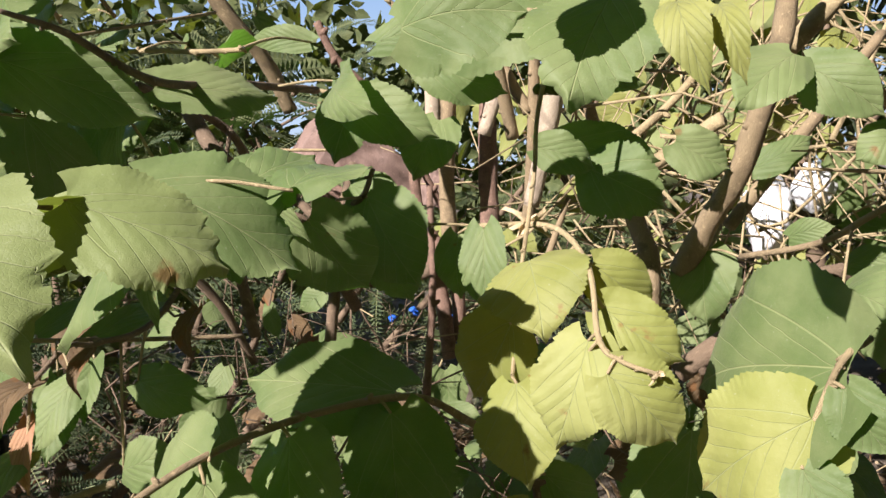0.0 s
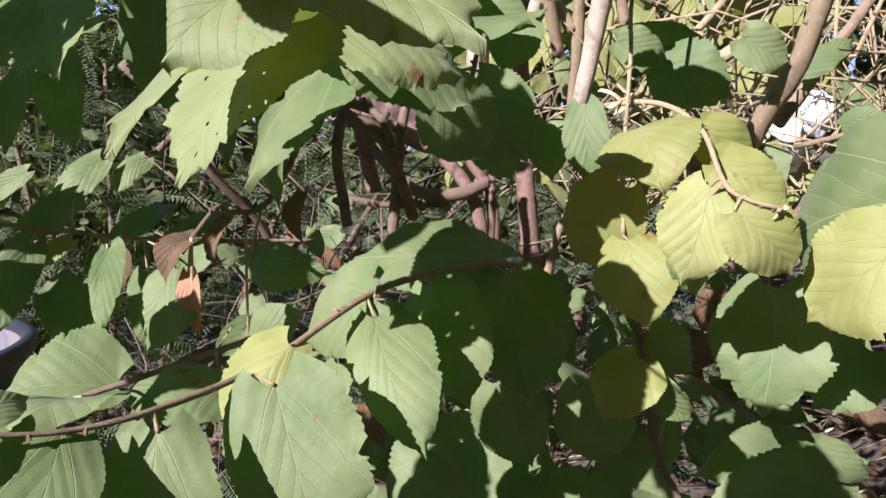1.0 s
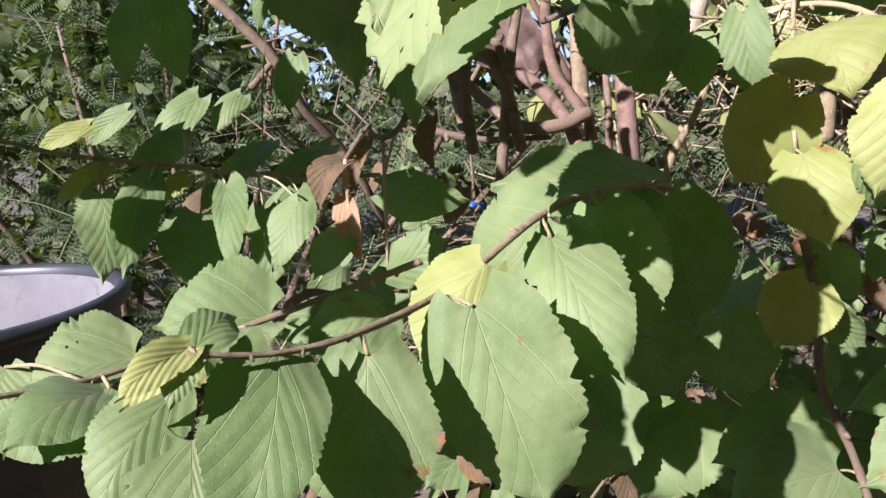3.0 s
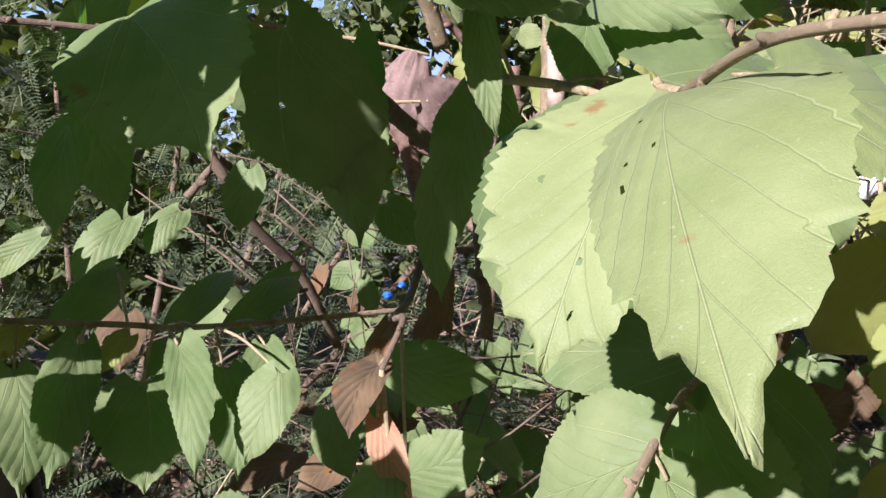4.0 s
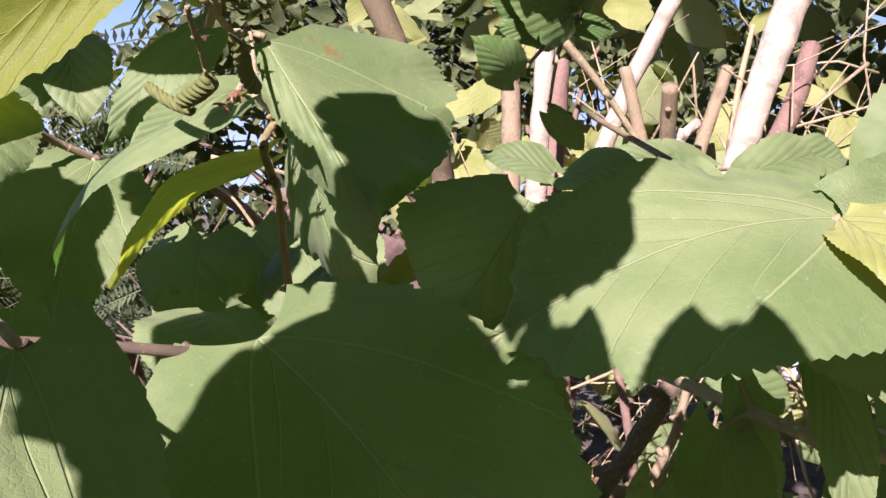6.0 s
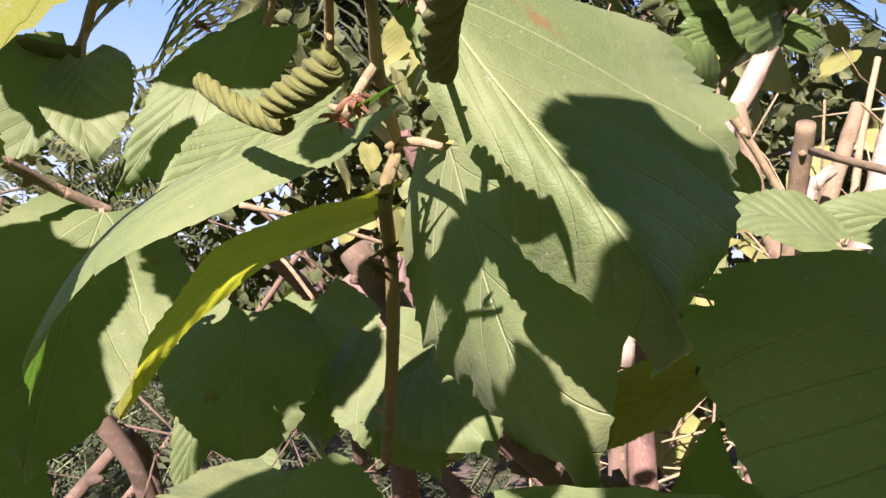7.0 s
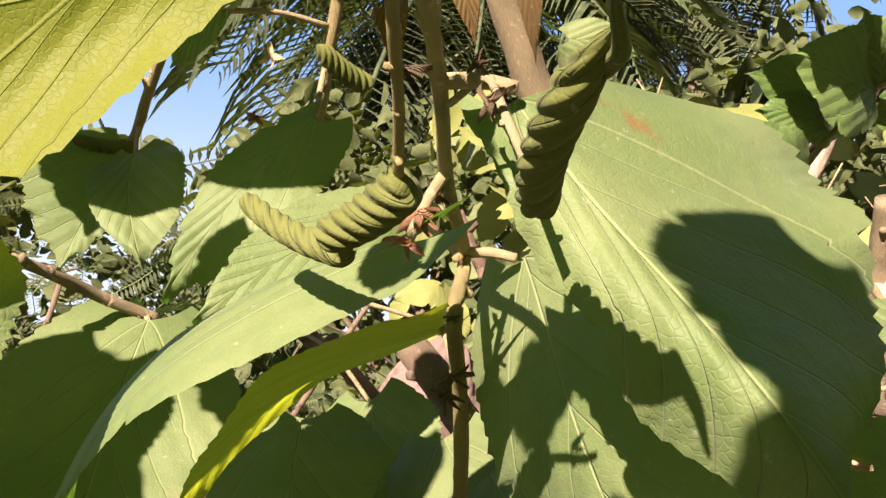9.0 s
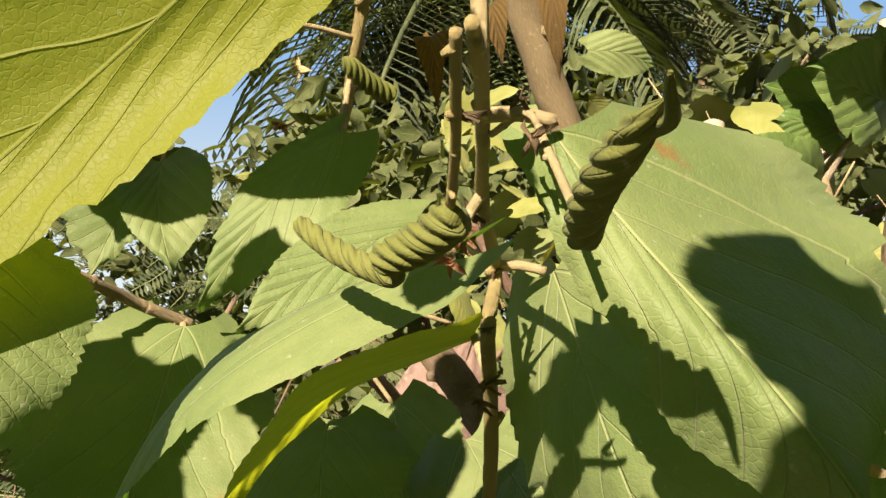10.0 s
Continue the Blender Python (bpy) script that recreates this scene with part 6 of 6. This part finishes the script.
fern_green = leaf_material("leaf_feathery", (0.035, 0.06, 0.028), (0.065, 0.095, 0.045), (0.07, 0.13, 0.02), 0.3, 0.6)
far_green = leaf_material("leaf_far", (0.06, 0.085, 0.03), (0.11, 0.13, 0.05), (0.16, 0.20, 0.02), 0.3, 0.6)
bush = empty("feathery_bush", (-0.95, 2.1, 0))
tagged(bush, "dense bush with fine feathery dark green leaves", "bush")
frond_cloud([(-2.3, -0.15, 1.55, 2.6, 0.25, 1.45, 1500), (-0.4, 0.9, 1.9, 2.8, 0.2, 1.0, 600)], 31, fern_green, bush, "foliage")
for k in range(9):
    rngb = random.Random(40 + k)
    x = -2.0 + 0.3 * k
    tube("limb", [(-0.95 + 0.2 * rngb.uniform(-1, 1), 2.15, 0.0), (0.5 * x - 0.45, 2.15, 0.5), (x, 2.1 + rngb.uniform(-0.3, 0.3), 1.25)], 0.018, 0.005, bark_brown, bush)


# ---- hazy sky low behind the trees ----
def sky_material():
    m, n, l, p = material("hazy_sky")
    geo = n.new("ShaderNodeNewGeometry")
    sep = n.new("ShaderNodeSeparateXYZ")
    l.new(geo.outputs["Position"], sep.inputs[0])
    blue = mix_colour(n, l, ramp(n, l, sep.outputs[2], 2.0, 34.0), (0.62, 0.80, 0.92), (0.22, 0.46, 0.84))
    glow = n.new("ShaderNodeEmission")
    glow.inputs["Strength"].default_value = 0.42
    l.new(blue, glow.inputs["Color"])
    l.new(glow.outputs[0], n["Material Output"].inputs["Surface"])
    return m


def build_backdrop():
    verts, faces = [], []
    for i in range(49):
        a = radians(10 + 160 * i / 48)
        verts += [(90 * math.cos(a), 90 * math.sin(a), -1.0), (90 * math.cos(a), 90 * math.sin(a), 62.0)]
        if i:
            faces.append((2 * i - 2, 2 * i, 2 * i + 1, 2 * i - 1))
    return tagged(mesh_object("backdrop", verts, faces, sky_material()), "pale blue hazy sky low behind the palms", "sky", kind="structure")


backdrop = build_backdrop()


# ---- trees in the distance, and unseen ones around the camera ----
def palm_frond_mesh(seed, length=2.6, pairs=46):
    rng = random.Random(seed)
    verts, faces, uvs = [], [], []
    pts = []
    for i in range(13):
        s = i / 12
        pts.append(Vector((0, length * (s - 0.18 * s * s), length * (0.30 * s - 0.85 * s * s))))
    v, f, uv = tube_data(pts, 0.028, 0.006, 6, 0.05, True)
    verts += v
    faces += f
    uvs += uv
    for i in range(pairs):
        s = 0.14 + 0.86 * i / pairs
        q = Vector((0, length * (s - 0.18 * s * s), length * (0.30 * s - 0.85 * s * s)))
        ll = 0.62 * (0.5 + 0.6 * math.sin(math.pi * min(1, 0.1 + s * 0.85))) * rng.uniform(0.85, 1.1)
        for sgn in (-1, 1):
            o = len(verts)
            hang = rng.uniform(0.35, 0.75)
            for a, wv in ((0, 0.012), (0.35, 0.022), (0.7, 0.016), (1.0, 0.002)):
                c = q + Vector((sgn * ll * a * (1 - 0.25 * a), ll * 0.45 * a, -hang * ll * a * a))
                verts += [tuple(c + Vector((0, -wv, 0))), tuple(c + Vector((0, wv, 0)))]
                uvs += [(a, -0.2), (a, 0.2)]
            for k in range(3):
                b = o + 2 * k
                faces.append((b, b + 1, b + 3, b + 2))
    me = mesh_object("frond", verts, faces, palm_mat, None, uvs)
    data = me.data
    bpy.data.objects.remove(me)
    return data


palm_mat = leaf_material("leaf_palm", (0.045, 0.065, 0.035), (0.075, 0.10, 0.05), (0.10, 0.14, 0.02), 0.25, 0.45, 0.6)
frond_meshes = [palm_frond_mesh(50 + k) for k in range(3)]


def palm(x, y, height, seed, lean=(0.2, 0.1)):
    rng = random.Random(seed)
    tree = empty("palm_tree", (x, y, 0))
    tagged(tree, "tall coconut palm with drooping dark fronds", "palm tree", "palms behind the shrub")
    top = Vector((x + lean[0], y + lean[1], height))
    tube("trunk", [(x, y, -0.05), (x + 0.3 * lean[0], y + 0.3 * lean[1], height * 0.4), tuple(top)], 0.15, 0.11, bark_brown, tree, 14, 0.12, 10)
    for k in range(17):
        ob = new("frond", rng.choice(frond_meshes))
        ob.parent = tree
        ob.matrix_parent_inverse = tree.matrix_world.inverted()
        ob.matrix_basis = Matrix.LocRotScale(top, Euler((rng.uniform(-1.0, 0.75), rng.uniform(-0.2, 0.2), 2 * math.pi * k / 17 + rng.uniform(-0.2, 0.2))), Vector((1, 1, 1)) * rng.uniform(0.85, 1.15))
    return tree


def broad_tree(x, y, height, spread, seed, mat=None, count=2600, size=0.10, low=0.25):
    """A tree with limbs and a crown of many small leaves in uneven clumps."""
    rng = random.Random(seed)
    tree = empty("broadleaf_tree", (x, y, 0))
    tagged(tree, "green broadleaf tree with an open uneven crown; those around the camera are added sky blockers", "tree", "trees behind the shrub")
    tube("trunk", [(x, y, -0.05), (x + 0.1, y, height * 0.3), (x - 0.05, y, height * 0.75)], 0.03 * height, 0.01 * height, bark_brown, tree, 10)
    clumps = []
    for k in range(26):
        a = rng.uniform(0, 6.28)
        rr = spread * math.sqrt(rng.random())
        z = height * rng.uniform(low, 1.0)
        rr *= 1.1 - 0.5 * abs(z / height - 0.6)
        c = Vector((x + rr * math.cos(a), y + rr * math.sin(a), z))
        clumps.append((c, spread * rng.uniform(0.14, 0.32)))
        if k % 3 == 0:
            tube("limb", [(x, y, max(0.2, z * 0.5)), tuple((Vector((x, y, z * 0.75)) + c) / 2), tuple(c)], 0.008 * height, 0.003 * height, bark_brown, tree, 6)
    verts, faces, uvs = [], [], []
    for _ in range(count):
        c, r = rng.choice(clumps)
        q = c + Vector((rng.gauss(0, 0.6), rng.gauss(0, 0.6), rng.gauss(0, 0.5))) * r
        turn = Euler((rng.uniform(0, 6.28), rng.uniform(0, 6.28), rng.uniform(0, 6.28))).to_matrix()
        s = size * rng.uniform(0.6, 1.3)
        o = len(verts)
        for a in ((0, 0, 0), (0.21, 0.18, 0.05), (0.30, 0.45, 0.07), (0.16, 0.78, 0.0), (0, 1, -0.12), (-0.16, 0.78, 0.0), (-0.30, 0.45, 0.07), (-0.21, 0.18, 0.05)):
            verts.append(tuple(q + turn @ (Vector(a) * s)))
        uvs += [(0, 0), (0.18, 0.5), (0.45, 0.7), (0.78, 0.4), (1, 0), (0.78, -0.4), (0.45, -0.7), (0.18, -0.5)]
        faces += [(o, o + 1, o + 2, o + 3, o + 4), (o, o + 4, o + 5, o + 6, o + 7)]
    tagged(mesh_object("crown", verts, faces, mat or far_green, tree, uvs), kind="stuff")
    return tree


palm(1.52, 5.50, 3.58, 61)
palm(4.91, 7.00, 5.47, 62, (-0.2, 0.1))
palm(2.96, 7.50, 4.18, 63, (0.1, 0.2))
palm(7.29, 9.00, 4.50, 64, (0.1, 0.2))
palm(1.45, 6.20, 3.64, 65, (0.15, 0.1))
broad_tree(2.47, 4.00, 2.6, 1.0, 70, None, 2400, 0.09)
broad_tree(3.27, 3.20, 2.2, 1.0, 71, None, 2600, 0.09)
broad_tree(6.61, 7.00, 3.2, 1.6, 72, None, 2600, 0.09)
broad_tree(-0.39, 6.50, 1.35, 1.2, 73, None, 2000, 0.09)
broad_tree(-1.53, 5.00, 1.7, 1.3, 74, None, 2200, 0.09)
broad_tree(-0.80, 4.20, 1.75, 1.3, 75, None, 2600, 0.09)
broad_tree(0.77, 3.80, 2.1, 0.8, 76, None, 2400, 0.09)
broad_tree(1.33, 3.00, 2.0, 1.0, 77, None, 2600, 0.09)
broad_tree(-1.56, 3.60, 1.6, 1.2, 78, None, 2600, 0.09)
broad_tree(-2.21, 4.50, 1.65, 1.5, 79, None, 2400, 0.09)
broad_tree(5.88, 3.50, 2.6, 1.2, 80, None, 2400, 0.09)
# unseen trees, added beside and behind the camera to block sky light
broad_tree(0.75, 0.15, 3.5, 1.15, 97, None, 5200, 0.16, 0.70)
broad_tree(1.45, -0.75, 3.3, 1.35, 91, None, 5200, 0.15, 0.35)
broad_tree(0.6, -2.6, 3.2, 1.5, 92, None, 4200, 0.15, 0.1)
broad_tree(-2.7, 0.75, 1.7, 0.75, 93, None, 2600, 0.12, 0.1)
broad_tree(2.6, 0.3, 2.6, 1.1, 94, None, 3600, 0.14, 0.1)
broad_tree(-1.55, -0.95, 1.0, 0.6, 96, None, 2200, 0.12, 0.1)
broad_tree(-1.2, -4.6, 2.2, 1.6, 95, None, 3000, 0.16, 0.1)
